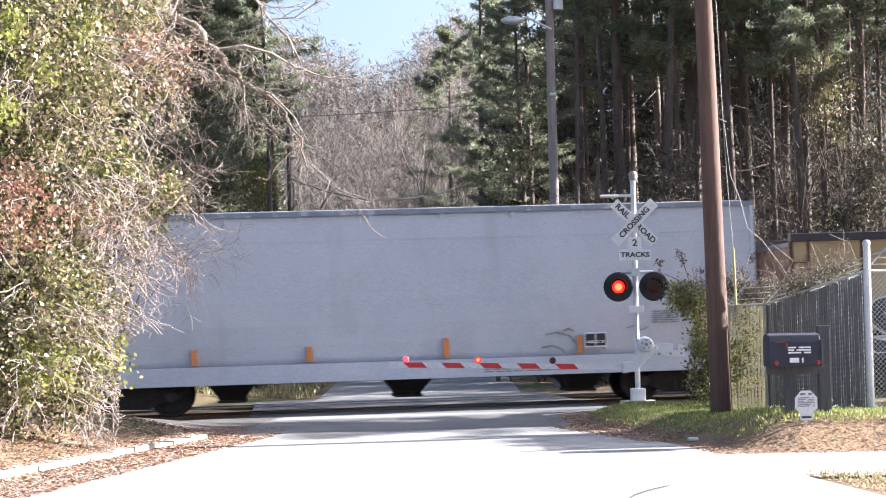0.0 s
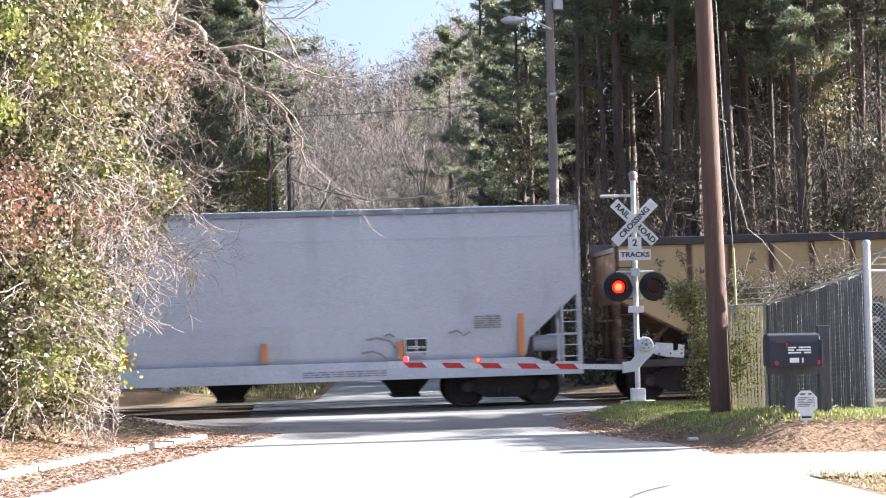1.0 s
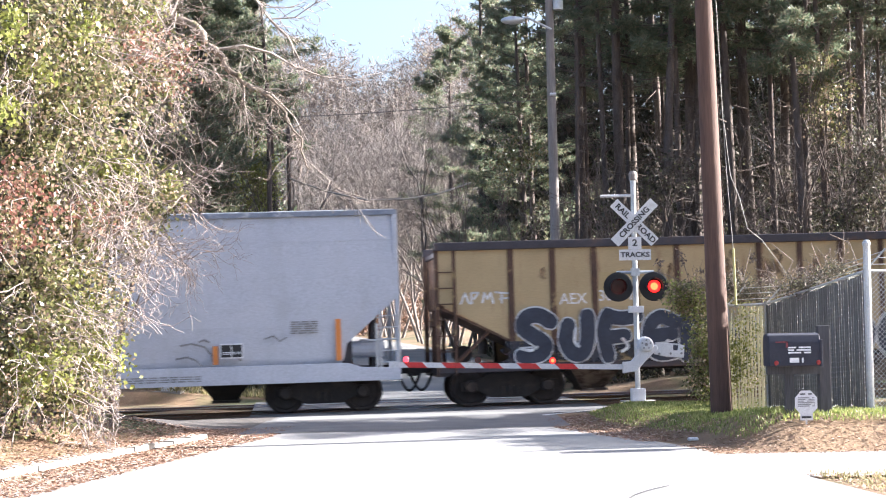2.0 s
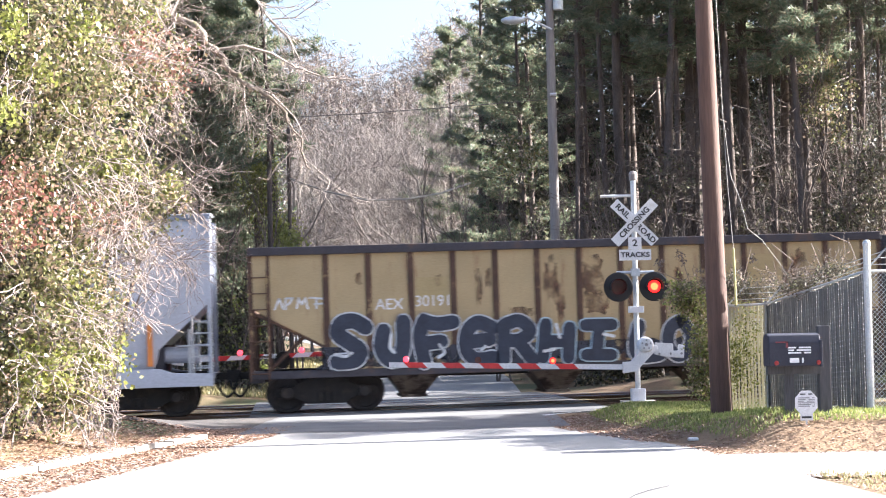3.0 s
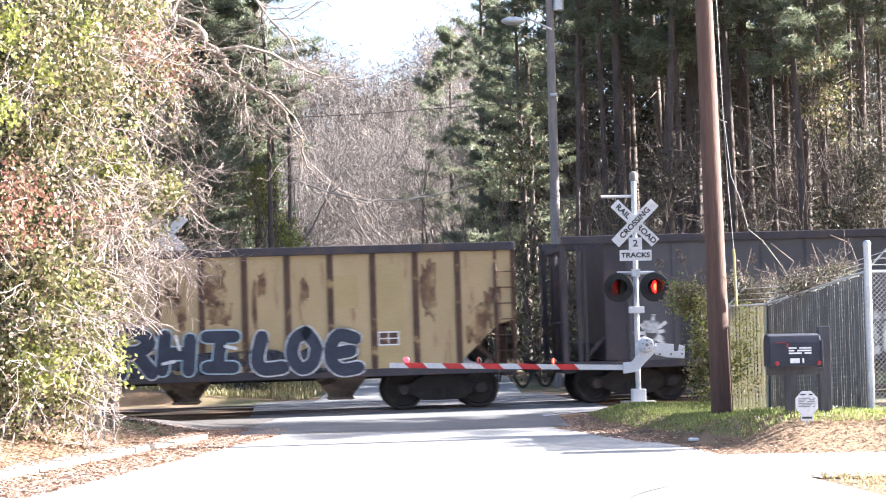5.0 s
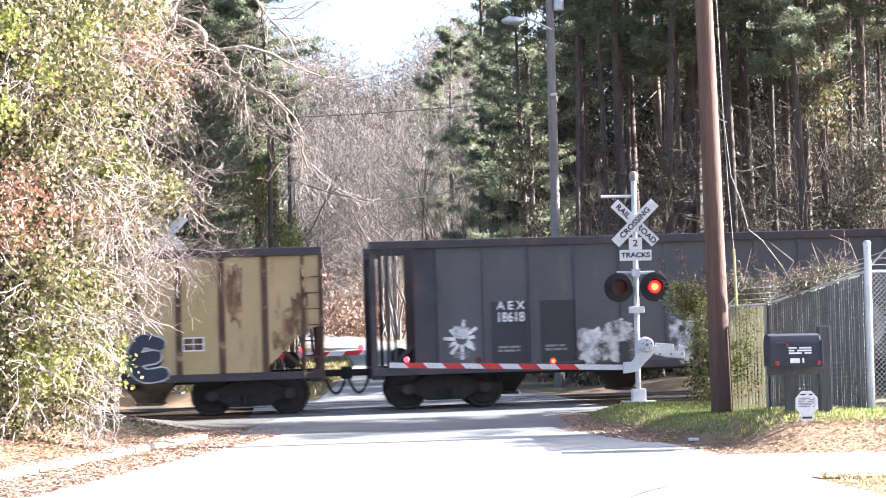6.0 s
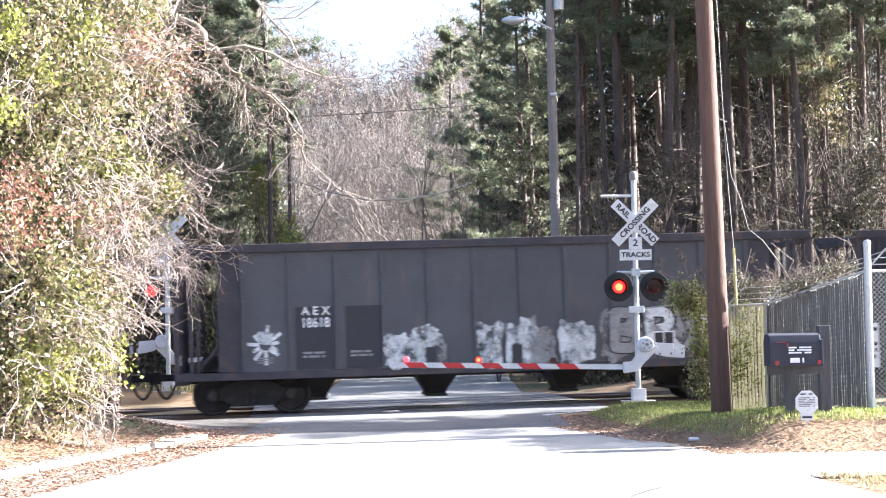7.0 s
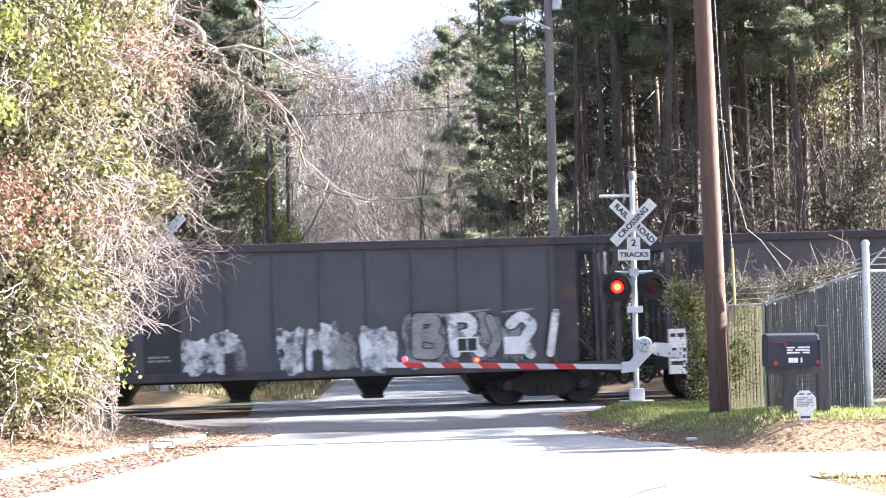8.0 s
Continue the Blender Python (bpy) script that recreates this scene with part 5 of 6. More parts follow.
left_side += [(2, -5.9, 64, 0.85), (3, -9.9, 59, 1.0), (3, -9.2, 63.5, 0.95), (4, -8.8, 66, 0.9)]
right_front.append((4, 3.1, 66, 0.70))
slim = [(5, 4.4 + 0.62 * k + 0.35 * math.sin(k * 2.7), 57 + 9 * ((k * 0.618) % 1), 0.8 + 0.35 * ((k * 0.37) % 1)) for k in range(24)]
spots = right_front + right_back + left_side + slim
# unseen trees added on both sides of the cutting, whose crowns shade the crossing
for i, x in enumerate((18, 22, 26, 30, 34, 38.5, 43)):
    spots.append((0, x, min(38.3 + 0.17 * (x - 18), 39.1 + 0.09 * x) - 0.3 * (i % 2), 1.1 + 0.1 * (i % 3)))
    spots.append((4, x + 1.5, 42.4 + 0.09 * x + 7.6 + 0.4 * (i % 2), 1.0 + 0.1 * (i % 2)))
plant(pines, spots)

bares = [bare_tree(21, 17, 0.11, "pale leafless tree beyond the road", M["far_bare"], 5, 0.55, 0.010),
         bare_tree(22, 15, 0.10, "pale grey leafless tree in the distance", M["far_bare"], 5, 0.6, 0.010),
         bare_tree(23, 18, 0.12, "tall pale leafless tree", M["far_bare"], 5, 0.5, 0.010),
         bare_tree(24, 13, 0.06, "slender leafless sapling at the wood's edge", M["bark"], 4, 0.42, 0.006),
         bare_tree(27, 10, 0.07, "dark slender leafless sapling in the wood", M["bark"], 4, 0.55, 0.007)]
def tallness(t):
    return max(v.co.z for c in t.children for v in c.data.vertices)


def skyline(bearing):
    """How high the leafless wood at the road's far end stands against the sky, by bearing (hundredths)."""
    return np.interp(bearing, [-11, -7.5, -5.2, -3.6, -2.4, -1.2, 0.5, 3], [17.0, 16.0, 15.2, 14.0, 14.4, 16.2, 17.2, 17.6])


heights = [tallness(t) for t in bares]
spots = []
for i in range(56):
    y = rng.uniform(86, 142)
    x = rng.uniform(-9.5, 1.0) / 100 * y
    if float(road_left(y)) - 0.8 < x < float(road_right(y)) + 0.8:
        x = float(road_right(y)) + rng.uniform(0.9, 2.6)
    top = skyline(100 * x / y) / 100 * y * rng.uniform(0.72, 1.02)
    spots.append((i % 3, x, y, min(1.4, top / heights[i % 3])))
for i in range(26):
    x = 5.0 + 14 * i / 26 + rng.uniform(-0.4, 0.4)
    spots.append((3 + i % 2, x, rng.uniform(52, 64), rng.uniform(0.6, 1.15)))
for i in range(9):
    spots.append((3 + i % 2, -6.3 - 0.9 * i, rng.uniform(52, 57), rng.uniform(0.6, 1.0)))
plant(bares, spots)

def mass(name, blobs, rng, material, label, category, clumps, per, leaf, parent=None, spread=0.12, shell=0.4, droop=0.2):
    """Leaves in clumps over the skin of uneven lumps (x, y, z, rx, ry, rz)."""
    P = []
    vol = np.array([(b[3] * b[4] * b[5]) ** (2 / 3) for b in blobs])
    for b, share in zip(blobs, vol / vol.sum()):
        n = max(3, int(clumps * share))
        d = rng.normal(size=(n, 3))
        d /= np.linalg.norm(d, axis=1, keepdims=True)
        r = 1 - shell * rng.random(n) ** 1.5 + 0.10 * rng.normal(size=n)
        c = np.array(b[:3]) + d * r[:, None] * np.array(b[3:6])
        k = rng.integers(int(per * 0.3), int(per * 1.7) + 1, n)
        q = np.repeat(c, k, 0)
        P.append(q + rng.normal(size=q.shape) * spread)
    P = np.concatenate(P)
    P = P[P[:, 2] > ground_z(P[:, 0], P[:, 1]) + 0.02]
    V, F = leaves(P, rng, leaf[0], leaf[1], droop)
    return tagged(sheet(name, V, F, material, parent), kind="stuff")


# undergrowth at the wood's edge and far fill
def belt(name, x0, x1, y0, y1, h, n, leaf, material, label, seed):
    rng = np.random.default_rng(seed)
    m = n // 14
    c = np.stack([rng.uniform(x0, x1, m), rng.uniform(y0, y1, m), np.zeros(m)], 1)
    top = h * (0.55 + 0.45 * np.sin(c[:, 0] * 0.9 + seed) * np.sin(c[:, 0] * 0.37 + c[:, 1] * 0.6))
    c[:, 2] = ground_z(c[:, 0], c[:, 1]) + top * rng.random(m) ** 1.4
    P = np.repeat(c, 14, 0) + rng.normal(size=(m * 14, 3)) * np.array([0.25, 0.25, 0.22]) * leaf[0] * 3
    P[:, 2] = np.maximum(P[:, 2], ground_z(P[:, 0], P[:, 1]) + 0.02)
    V, F = leaves(P, rng, leaf[0], leaf[1], 0.1)
    return tagged(sheet(name, V, F, material), label, "undergrowth", kind="stuff")


belt("undergrowth", 4.0, 22, 53, 58, 4.2, 42000, (0.17, 0.09), M["brush"], "brown and green undergrowth at the edge of the pine wood", 31)
belt("undergrowth", -20, -5.6, 53, 60, 3.6, 30000, (0.17, 0.09), M["brush"], "brown and green undergrowth beyond the tracks", 32)
belt("undergrowth", 2.6, 19, 59, 67, 8.5, 30000, (0.22, 0.10), M["brush"], "tall brown brush among the pines", 37)
belt("far_woods", 3, 30, 84, 96, 17, 42000, (0.55, 0.24), M["brush"], "dark woods behind the pines", 33)
belt("far_woods", -60, -9, 84, 96, 15, 26000, (0.55, 0.24), M["brush"], "dark woods behind the pines", 34)
belt("far_scrub", -16, 14, 125, 150, 6, 26000, (0.4, 0.18), M["litter"], "brown scrub under the far bare trees", 35)
belt("green_shrubs", -8.6, -6.3, 60, 64, 3.6, 5000, (0.16, 0.1), M["green"], "sunlit yellow-green shrubs beyond the tracks", 36)


def canopy(name, y0, y1, b0, b1, top, n, leaf, material, label, seed, low=0.0):
    """A deep stand of far trees between two bearings (hundredths), with a ragged top."""
    rng = np.random.default_rng(seed)
    m = n // 10
    bear, y = rng.uniform(b0, b1, m), rng.uniform(y0, y1, m)
    x = bear / 100 * y
    ragged = 1 + 0.05 * np.sin(bear * 4.1 + seed) + 0.035 * np.sin(bear * 9.7 + y * 0.3)
    z1 = top(bear) / 100 * y * ragged + 1.66
    g = ground_z(x, y)
    z = g + (z1 - g) * (low + (1 - low) * rng.random(m) ** 0.85)
    P = np.repeat(np.stack([x, y, z], 1), 10, 0) + rng.normal(size=(m * 10, 3)) * leaf[0] * 0.9
    P[:, 2] = np.maximum(P[:, 2], ground_z(P[:, 0], P[:, 1]) + 0.05)
    V, F = leaves(P, rng, leaf[0], leaf[1], -0.2)
    return tagged(sheet(name, V, F, material), label, "woods", kind="stuff")


canopy("far_woods", 148, 172, -11, 3.5, skyline, 110000, (0.75, 0.075), M["far_wood"], "hazy leafless woods closing the road's far end", 61)
canopy("far_woods", 66, 76, -22, -9.4, lambda b: np.interp(b, [-22, -11, -9.4], [23, 22, 15]), 60000, (0.30, 0.10), M["pine"], "dark evergreen woods beyond the thicket", 62)
# backing leaves whose dark colour paints the wood's shaded depth
canopy("far_woods", 78, 90, 3, 28, lambda b: np.interp(b, [3, 6, 28], [11, 18, 23]), 150000, (0.34, 0.11), M["shade_wood"], "green and brown leaves darkened as shade deep in the pine wood", 63)


def at(px, py, y=30.0):
    """A spot given by its bearing and its distance ahead."""
    u, v = (px - 784 + 0.0192 * (441 - py)) / PX, (595 + (784 - px) * 0.0192 - py) / PX
    return (u * y, y, 1.66 + v * y)


def edge(px, py, d=0.0):
    """A spot on the road-side face of the thicket, which runs away along the road."""
    return at(px, py, 26.0 + px / 340 * 5.6 + d)


rng = np.random.default_rng(19)
for blobs, mat, cl, per, label in (([(*at(1465, 170, 56.0), 1.1, 0.8, 1.6), (*at(1440, 110, 56), 0.7, 0.6, 0.7)], "ivy", 150, 12, "sunlit yellow-green vine-hung sapling in the wood"),
                                   ([(*at(1535, 320, 53.0), 0.9, 0.8, 1.7), (*at(1490, 390, 53.0), 0.9, 0.8, 0.8)], "brush", 190, 12, "brown dry-leaved shrub at the wood's edge"),
                                   ([(*at(895, 275, 58.5), 0.7, 0.6, 0.8), (*at(940, 270, 58.5), 0.5, 0.5, 0.9)], "ivy", 90, 10, "sunlit vine-hung sapling beside the lamp pole"),
                                   ([(*at(460, 330, 60.0), 0.6, 0.6, 1.3), (*at(495, 415, 60.0), 0.7, 0.6, 0.8), (*at(515, 425, 57.0), 0.35, 0.35, 0.45)], "lime", 300, 12, "sunlit yellow-green shrub beyond the tracks"),
                                   ([(*at(1180, 320, 56.0), 0.9, 0.6, 0.9), (*at(1080, 380, 56.0), 0.9, 0.6, 0.6)], "brush", 110, 12, "dull green shrub at the wood's edge")):
    sh = empty("shrub", Matrix(), label, "shrub")
    mass("foliage", blobs, rng, M[mat], "", "", cl, per, (0.13, 0.085), sh, 0.16, 0.9)
    segs = []
    for b in blobs:
        for k in range(3):
            grow(rng, (b[0] + rng.normal() * 0.3, b[1], gz(b[0], b[1]) - 0.1), (rng.normal() * 0.1, 0, 1), max(1.0, b[2] * 0.42), 0.035, 3, segs, [], 0.4, 0.15, 0.75, (2, 2), 0.15, 0.65, 0.008)
    V, F = tubes(segs, 4)
    tagged(sheet("stem_work", V, F, M["bark"], sh), kind="stuff")

rng = np.random.default_rng(8)
thicket = empty("ivy_thicket", Matrix(), "tall tangled roadside thicket of ivy, dry twigs and russet leaves", "thicket")
blobs = [(*edge(40, 660), 1.35, 1.6, 1.15), (*edge(135, 695), 0.5, 0.9, 0.6), (*edge(125, 500), 0.95, 1.5, 1.3), (*edge(30, 500), 1.5, 1.7, 1.5), (*edge(190, 350), 1.25, 1.4, 0.95), (*edge(250, 345), 0.75, 0.8, 0.45), (*edge(60, 280), 1.6, 1.7, 1.5),
         (*edge(150, 150), 1.45, 1.6, 1.2), (*edge(20, 80), 1.8, 1.8, 1.6), (*edge(130, -40), 1.4, 1.7, 1.2), (*edge(235, 95), 0.85, 1.0, 0.5)]
mass("ivy_foliage", blobs, rng, M["ivy"], "", "", 1900, 24, (0.082, 0.06), thicket, 0.13, 0.8)
# darker leaves inside the lumps, coloured to deepen the shaded gaps
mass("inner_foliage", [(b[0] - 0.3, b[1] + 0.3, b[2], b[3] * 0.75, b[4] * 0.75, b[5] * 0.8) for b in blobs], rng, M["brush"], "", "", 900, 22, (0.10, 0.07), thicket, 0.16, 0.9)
mass("russet_foliage", [(*edge(45, 330, -1.3), 0.5, 0.4, 0.25), (*edge(150, 385, -1.3), 0.5, 0.4, 0.22), (*edge(240, 75, -1.3), 0.55, 0.5, 0.3), (*edge(310, 100, -1.0), 0.4, 0.4, 0.25), (*edge(290, 145, -1.0), 0.45, 0.4, 0.25), (*edge(30, 400, -1.3), 0.5, 0.4, 0.3)], rng, M["russet"], "", "", 170, 12, (0.08, 0.058), thicket, 0.16, 0.95)
mass("fresh_foliage", [(*edge(15, 50, -1.6), 0.22, 0.3, 0.4), (*edge(60, 120, -1.6), 0.28, 0.3, 0.2), (*edge(8, 190, -1.6), 0.15, 0.3, 0.3), (*edge(135, 45, -1.6), 0.25, 0.3, 0.25), (*edge(265, 20, -1.0), 0.3, 0.4, 0.15), (*edge(125, 500, -1.3), 0.18, 0.2, 0.25), (*edge(155, 560, -1.3), 0.18, 0.2, 0.3), (*edge(170, 640, -1.3), 0.5, 0.5, 0.5), (*edge(70, 650, -1.3), 0.6, 0.5, 0.4), (*edge(290, 330, -1.0), 0.4, 0.4, 0.22), (*edge(200, 300, -1.3), 0.5, 0.4, 0.3)], rng, M["lime"], "", "", 270, 14, (0.085, 0.06), thicket, 0.11, 0.95)
segs, tips = [], []
for i in range(310):
    b = blobs[rng.integers(len(blobs))]
    d = rng.normal(size=3)
    d[1], d[0] = -abs(d[1]) * 0.8, d[0] + 0.5
    d /= np.linalg.norm(d)
    p = np.array(b[:3]) + d * np.array(b[3:6]) * 0.75
    grow(rng, p, d, rng.uniform(0.45, 0.8), 0.012, 2, segs, tips, 0.6, -0.12, 0.75, (2, 2), 0.25, 0.65, 0.0035)
segs = [s for s in segs if s[5] > 1.75 or s[3] < -0.182 * s[4]]
V, F = tubes(segs, 3)
tagged(sheet("dry_tangle", V, F, M["pale_twig"], thicket), kind="stuff")
segs = []
for i in range(34):
    px = rng.uniform(150, 325)
    py = rng.uniform(385, 470) + (px - 150) * 0.02
    p = edge(px, py, rng.uniform(-1.2, 0.6))
    d = np.array([rng.uniform(0.5, 1.2), rng.normal() * 0.3, rng.uniform(-0.55, 0.45)])
    grow(rng, p, d / np.linalg.norm(d), rng.uniform(0.34, 0.66), 0.011, 3, segs, tips, 0.6, -0.09, 0.78, (1, 2), 0.26, 0.66, 0.0035)
V, F = tubes(segs, 3)
tagged(sheet("hanging_tangle", V, F, M["pale_twig"], thicket), kind="stuff")
segs = []
for k in range(7):
    x, y = -7.2 + 0.22 * k, 26.5 + 0.8 * k
    grow(rng, (x, y, gz(x, y) - 0.1), (0.05, 0, 1), 2.2, 0.05, 2, segs, tips, 0.4, 0.2, 0.8, (2, 2), 0.12, 0.7, 0.01)
V, F = tubes(segs, 5)
tagged(sheet("stem_work", V, F, M["bark"], thicket), kind="stuff")

# arching bare limb over the road
limb_tree = empty("bare_tree", Matrix(), "leafless grey tree arching out of the thicket over the road", "tree", "bare trees")
main = [at(-20, 560, 32), at(60, 200, 31.5), at(150, 40, 31), at(225, 12, 30.6), at(300, 24, 30.3), at(345, 48, 30.1), at(380, 90, 30), at(405, 120, 30), at(430, 145, 29.9), at(470, 165, 29.8), at(505, 200, 29.7), at(530, 250, 29.6), at(548, 300, 29.6)]
rad = np.interp(np.arange(len(main)), [0, 4, 7, 9, 12], [0.14, 0.09, 0.05, 0.028, 0.010])
fine = np.linspace(0, len(main) - 1, 70)
line = np.stack([np.interp(fine, np.arange(len(main)), np.array(main)[:, k]) for k in range(3)], 1)
line[:, 0] += 0.03 * np.sin(fine * 5.3) + 0.02 * np.sin(fine * 11)
line[:, 2] += 0.03 * np.sin(fine * 4.1 + 1)
rad = np.interp(fine, np.arange(len(main)), rad) * (1 + 0.12 * np.sin(fine * 7.7) + 0.10 * np.sin(fine * 17))
V, F = swept(line, rad, 9)
sheet("trunk", V, F, M["mossy"], limb_tree, smooth=True)
segs = []
forks = [([at(385, 85), at(430, 78), at(480, 92), at(525, 118), at(575, 135), at(640, 140)], 0.03), ([at(430, 145), at(432, 185), at(440, 225)], 0.02), ([at(440, 148), at(480, 165), at(520, 205), at(545, 250)], 0.02)]
high_forks = [([at(440, -20, 31), at(480, 35, 31), at(510, 65, 31), at(530, 105, 31), at(535, 125, 31)], 0.028), ([at(480, 30, 31), at(520, 28, 31), at(560, 0, 31)], 0.015), ([at(505, 200), at(540, 280), at(600, 335), at(660, 355)], 0.012),
         ([at(300, 22), at(320, -20), at(330, -60)], 0.03), ([at(395, 110), at(425, 150), at(435, 200)], 0.015), ([at(410, -30, 31), at(470, 10, 31), at(520, 10, 31)], 0.014)]
for pts, r in forks + high_forks:
    n = len(pts)
    for k, (a, b) in enumerate(zip(pts, pts[1:])):
        segs.append((*a, *b, r * (1 - 0.8 * k / n), r * (1 - 0.8 * (k + 1) / n)))
        for _ in range(3):
            f = rng.random()
            p = np.array(a) + (np.array(b) - np.array(a)) * f
            d = np.array(b) - np.array(a)
            d = d / np.linalg.norm(d) + rng.normal(size=3) * 0.5 + np.array([0, 0, -0.15])
            grow(rng, p, d / np.linalg.norm(d), rng.uniform(0.25, 0.55), 0.008, 2, segs, tips, 0.5, -0.05, 0.75, (1, 2), 0.2, 0.65, 0.003)
V, F = tubes(segs, 4)
tagged(sheet("branch_spray", V, F, M["bare"], limb_tree), kind="stuff")
segs = []
for i in range(34):
    k = rng.uniform(30, 66)
    p = np.array([np.interp(k, np.arange(70), line[:, j]) for j in range(3)])
    d = np.array([rng.normal() * 0.7 - 0.15, rng.normal() * 0.5, rng.uniform(-1.0, 0.15)])
    grow(rng, p, d / np.linalg.norm(d), rng.uniform(0.3, 0.6), 0.008, 2, segs, tips, 0.55, -0.1, 0.78, (1, 2), 0.28, 0.66, 0.0028)
for i in range(16):
    p = at(rng.uniform(235, 345), rng.uniform(130, 330), rng.uniform(30, 31.5))
    d = np.array([rng.uniform(0.1, 1.0), rng.normal() * 0.4, rng.uniform(-0.8, 0.4)])
    grow(rng, p, d / np.linalg.norm(d), rng.uniform(0.3, 0.6), 0.008, 3, segs, tips, 0.55, -0.1, 0.78, (1, 2), 0.28, 0.66, 0.003)
V, F = tubes(segs, 3)
tagged(sheet("hanging_twig_spray", V, F, M["twig"], limb_tree), kind="stuff")

cable([at(511, 315, 58.5), at(580, 339, 57), at(650, 354, 56), at(720, 352, 56.5), at(780, 342, 57), at(834, 323, 58)], 0.026, M["pale_wire"], "pale sagging cable strung beyond the tracks", n=2)
cable([at(478, 232, 58), at(515, 206, 57), at(640, 200, 56), at(800, 188, 54.5), at(975, 174, 55)], 0.014, M["wire"], "thin dark cable slung to the lamp pole", n=2)
cable([at(860, 12, 54), at(975, 2, 55)], 0.012, M["wire"], "thin dark cable at the lamp pole's head", n=2)
cable([at(1270, -30, 29.8), at(1273, 20, 29.8), at(1282, 200, 29.8), at(1290, 330, 29.8), at(1299, 440, 29.8)], 0.0055, M["pale_wire"], "loose pale cable hanging down beside the pole", n=3)
cable([at(1284, 215, 29.8), at(1295, 310, 29.8), at(1311, 350, 29.8), at(1325, 405, 29.8), at(1350, 425, 29.9), at(1380, 465, 30.2), at(1402, 500, 30.5)], 0.0055, M["pale_wire"], "loose pale cable drooping from the pole to the fence", n=3)
bm = bmesh.new()
rod(bm, at(1299, 440, 29.8), at(1303, 540, 29.9), 0.022, n=8)
tagged(part("cable_guard", bm, plain("faded yellow plastic", (0.5, 0.46, 0.2), 0.5)), "faded yellow plastic guard on the cable's end", "cable guard")

# ---- fence, hedge and things on the right-hand verge ----
CORNER, LEFT_END, NEAR_POST = Vector((5.5, 30.3, 0)), Vector((4.88, 30.6, 0)), Vector((6.42, 27.0, 0))


def fence_run(a, b, h0, h1, slat_mat, label, gap):
    f = empty("chain_link_fence", Matrix(), label, "fence")
    L = (b - a).length
    d = (b - a) / L
    za, zb = gz(a.x, a.y), gz(b.x, b.y)
    base = lambda s: za + (zb - za) * s / L
    top = lambda s: base(s) + h0 + (h1 - h0) * s / L
    n = max(1, round(L / 2.4))
    for i in range(n + 1):
        s = L * i / n
        p = a + d * s
        bm = bmesh.new()
        rod(bm, (p.x, p.y, base(s) - 0.2), (p.x, p.y, top(s) + 0.05), 0.035, n=10)
        part("post", bm, M["galv"], f)
    bm = bmesh.new()
    rod(bm, (a.x, a.y, top(0)), (b.x, b.y, top(L)), 0.022, n=8)
    part("top_rail", bm, M["galv"], f)
    segs = []
    hh = (h0 + h1) / 2
    pitch = 0.075
    for i in range(int((L + hh) / pitch)):
        for w in (1, -1):
            s0 = i * pitch - (hh if w > 0 else 0)
            s1 = s0 + w * hh
            q0, q1 = np.clip([s0, s1], 0, L)
            if abs(q1 - q0) < 0.02:
                continue
            z0, z1 = abs(q0 - s0) / hh, abs(q1 - s0) / hh
            p, q = a + d * q0, a + d * q1
            segs.append((p.x, p.y, base(q0) + (top(q0) - base(q0)) * z0, q.x, q.y, base(q1) + (top(q1) - base(q1)) * z1, 0.0036, 0.0036))
    V, F = tubes(segs, 3)
    tagged(sheet("wire_mesh", V, F, M["galv"], f), kind="stuff")
    s = 0.03 if gap < 1 else L
    rr = np.random.default_rng(5)
    while s < L - 0.03:
        p = a + d * s
        if gap < 1:
            w = gap * (rr.uniform(0.45, 0.8) if gap < 0.07 else rr.uniform(0.74, 0.96))
            lo, hi = base(s) + rr.uniform(0.02, 0.12), top(s) - rr.uniform(0.01, 0.05)
            bm = bmesh.new()
            v = [bm.verts.new((p.x + d.x * e + 0.004 * g * d.y, p.y + d.y * e - 0.004 * g * d.x, z)) for g in (-1, 1) for e, z in ((0, lo), (w, lo), (w, hi), (0, hi))]
            for q in ((0, 1, 2, 3), (7, 6, 5, 4), (0, 4, 5, 1), (1, 5, 6, 2), (2, 6, 7, 3), (3, 7, 4, 0)):
                bm.faces.new([v[k] for k in q])
            part("privacy_slat", bm, slat_mat, f)
        s += gap
    for k in range(3):
        bm = bmesh.new()
        o = Vector((0.10 + 0.09 * k, 0, 0.10 + 0.10 * k))
        rod(bm, a + o + Vector((0, 0, top(0))), b + o + Vector((0, 0, top(L))), 0.006, n=5)
        part("barbed_wire", bm, M["galv"], f)
    for i in range(n + 1):
        s = L * i / n
        p = a + d * s
        bm = bmesh.new()
        rod(bm, (p.x, p.y, top(s)), (p.x + 0.32, p.y, top(s) + 0.34), 0.016, n=6)
        part("barb_arm", bm, M["galv"], f)
    return f


fence_run(LEFT_END, CORNER, 1.85, 1.85, M["slat"], "chain-link fence beside the pole, slats coloured cream for sunlight", 0.06)
# slats of the fence's shaded side, with that shade in their colour
shade_slat = surface("grey privacy slats darkened for shade", (0.055, 0.057, 0.058), (0.12, 0.12, 0.115), 3, 30, 0.6, dirt=(0.2, 0.19, 0.16), dirt_at=(0.58, 0.7), dirt_scale=2.5)
fence_run(CORNER, NEAR_POST, 1.85, 2.15, shade_slat, "tall chain-link fence with barbed wire, slats coloured dark for shade", 0.075)
fence_run(NEAR_POST, Vector((12.5, 27.6, 0)), 2.15, 2.15, M["slat"], "open chain-link fence running along the drive", 90.0)
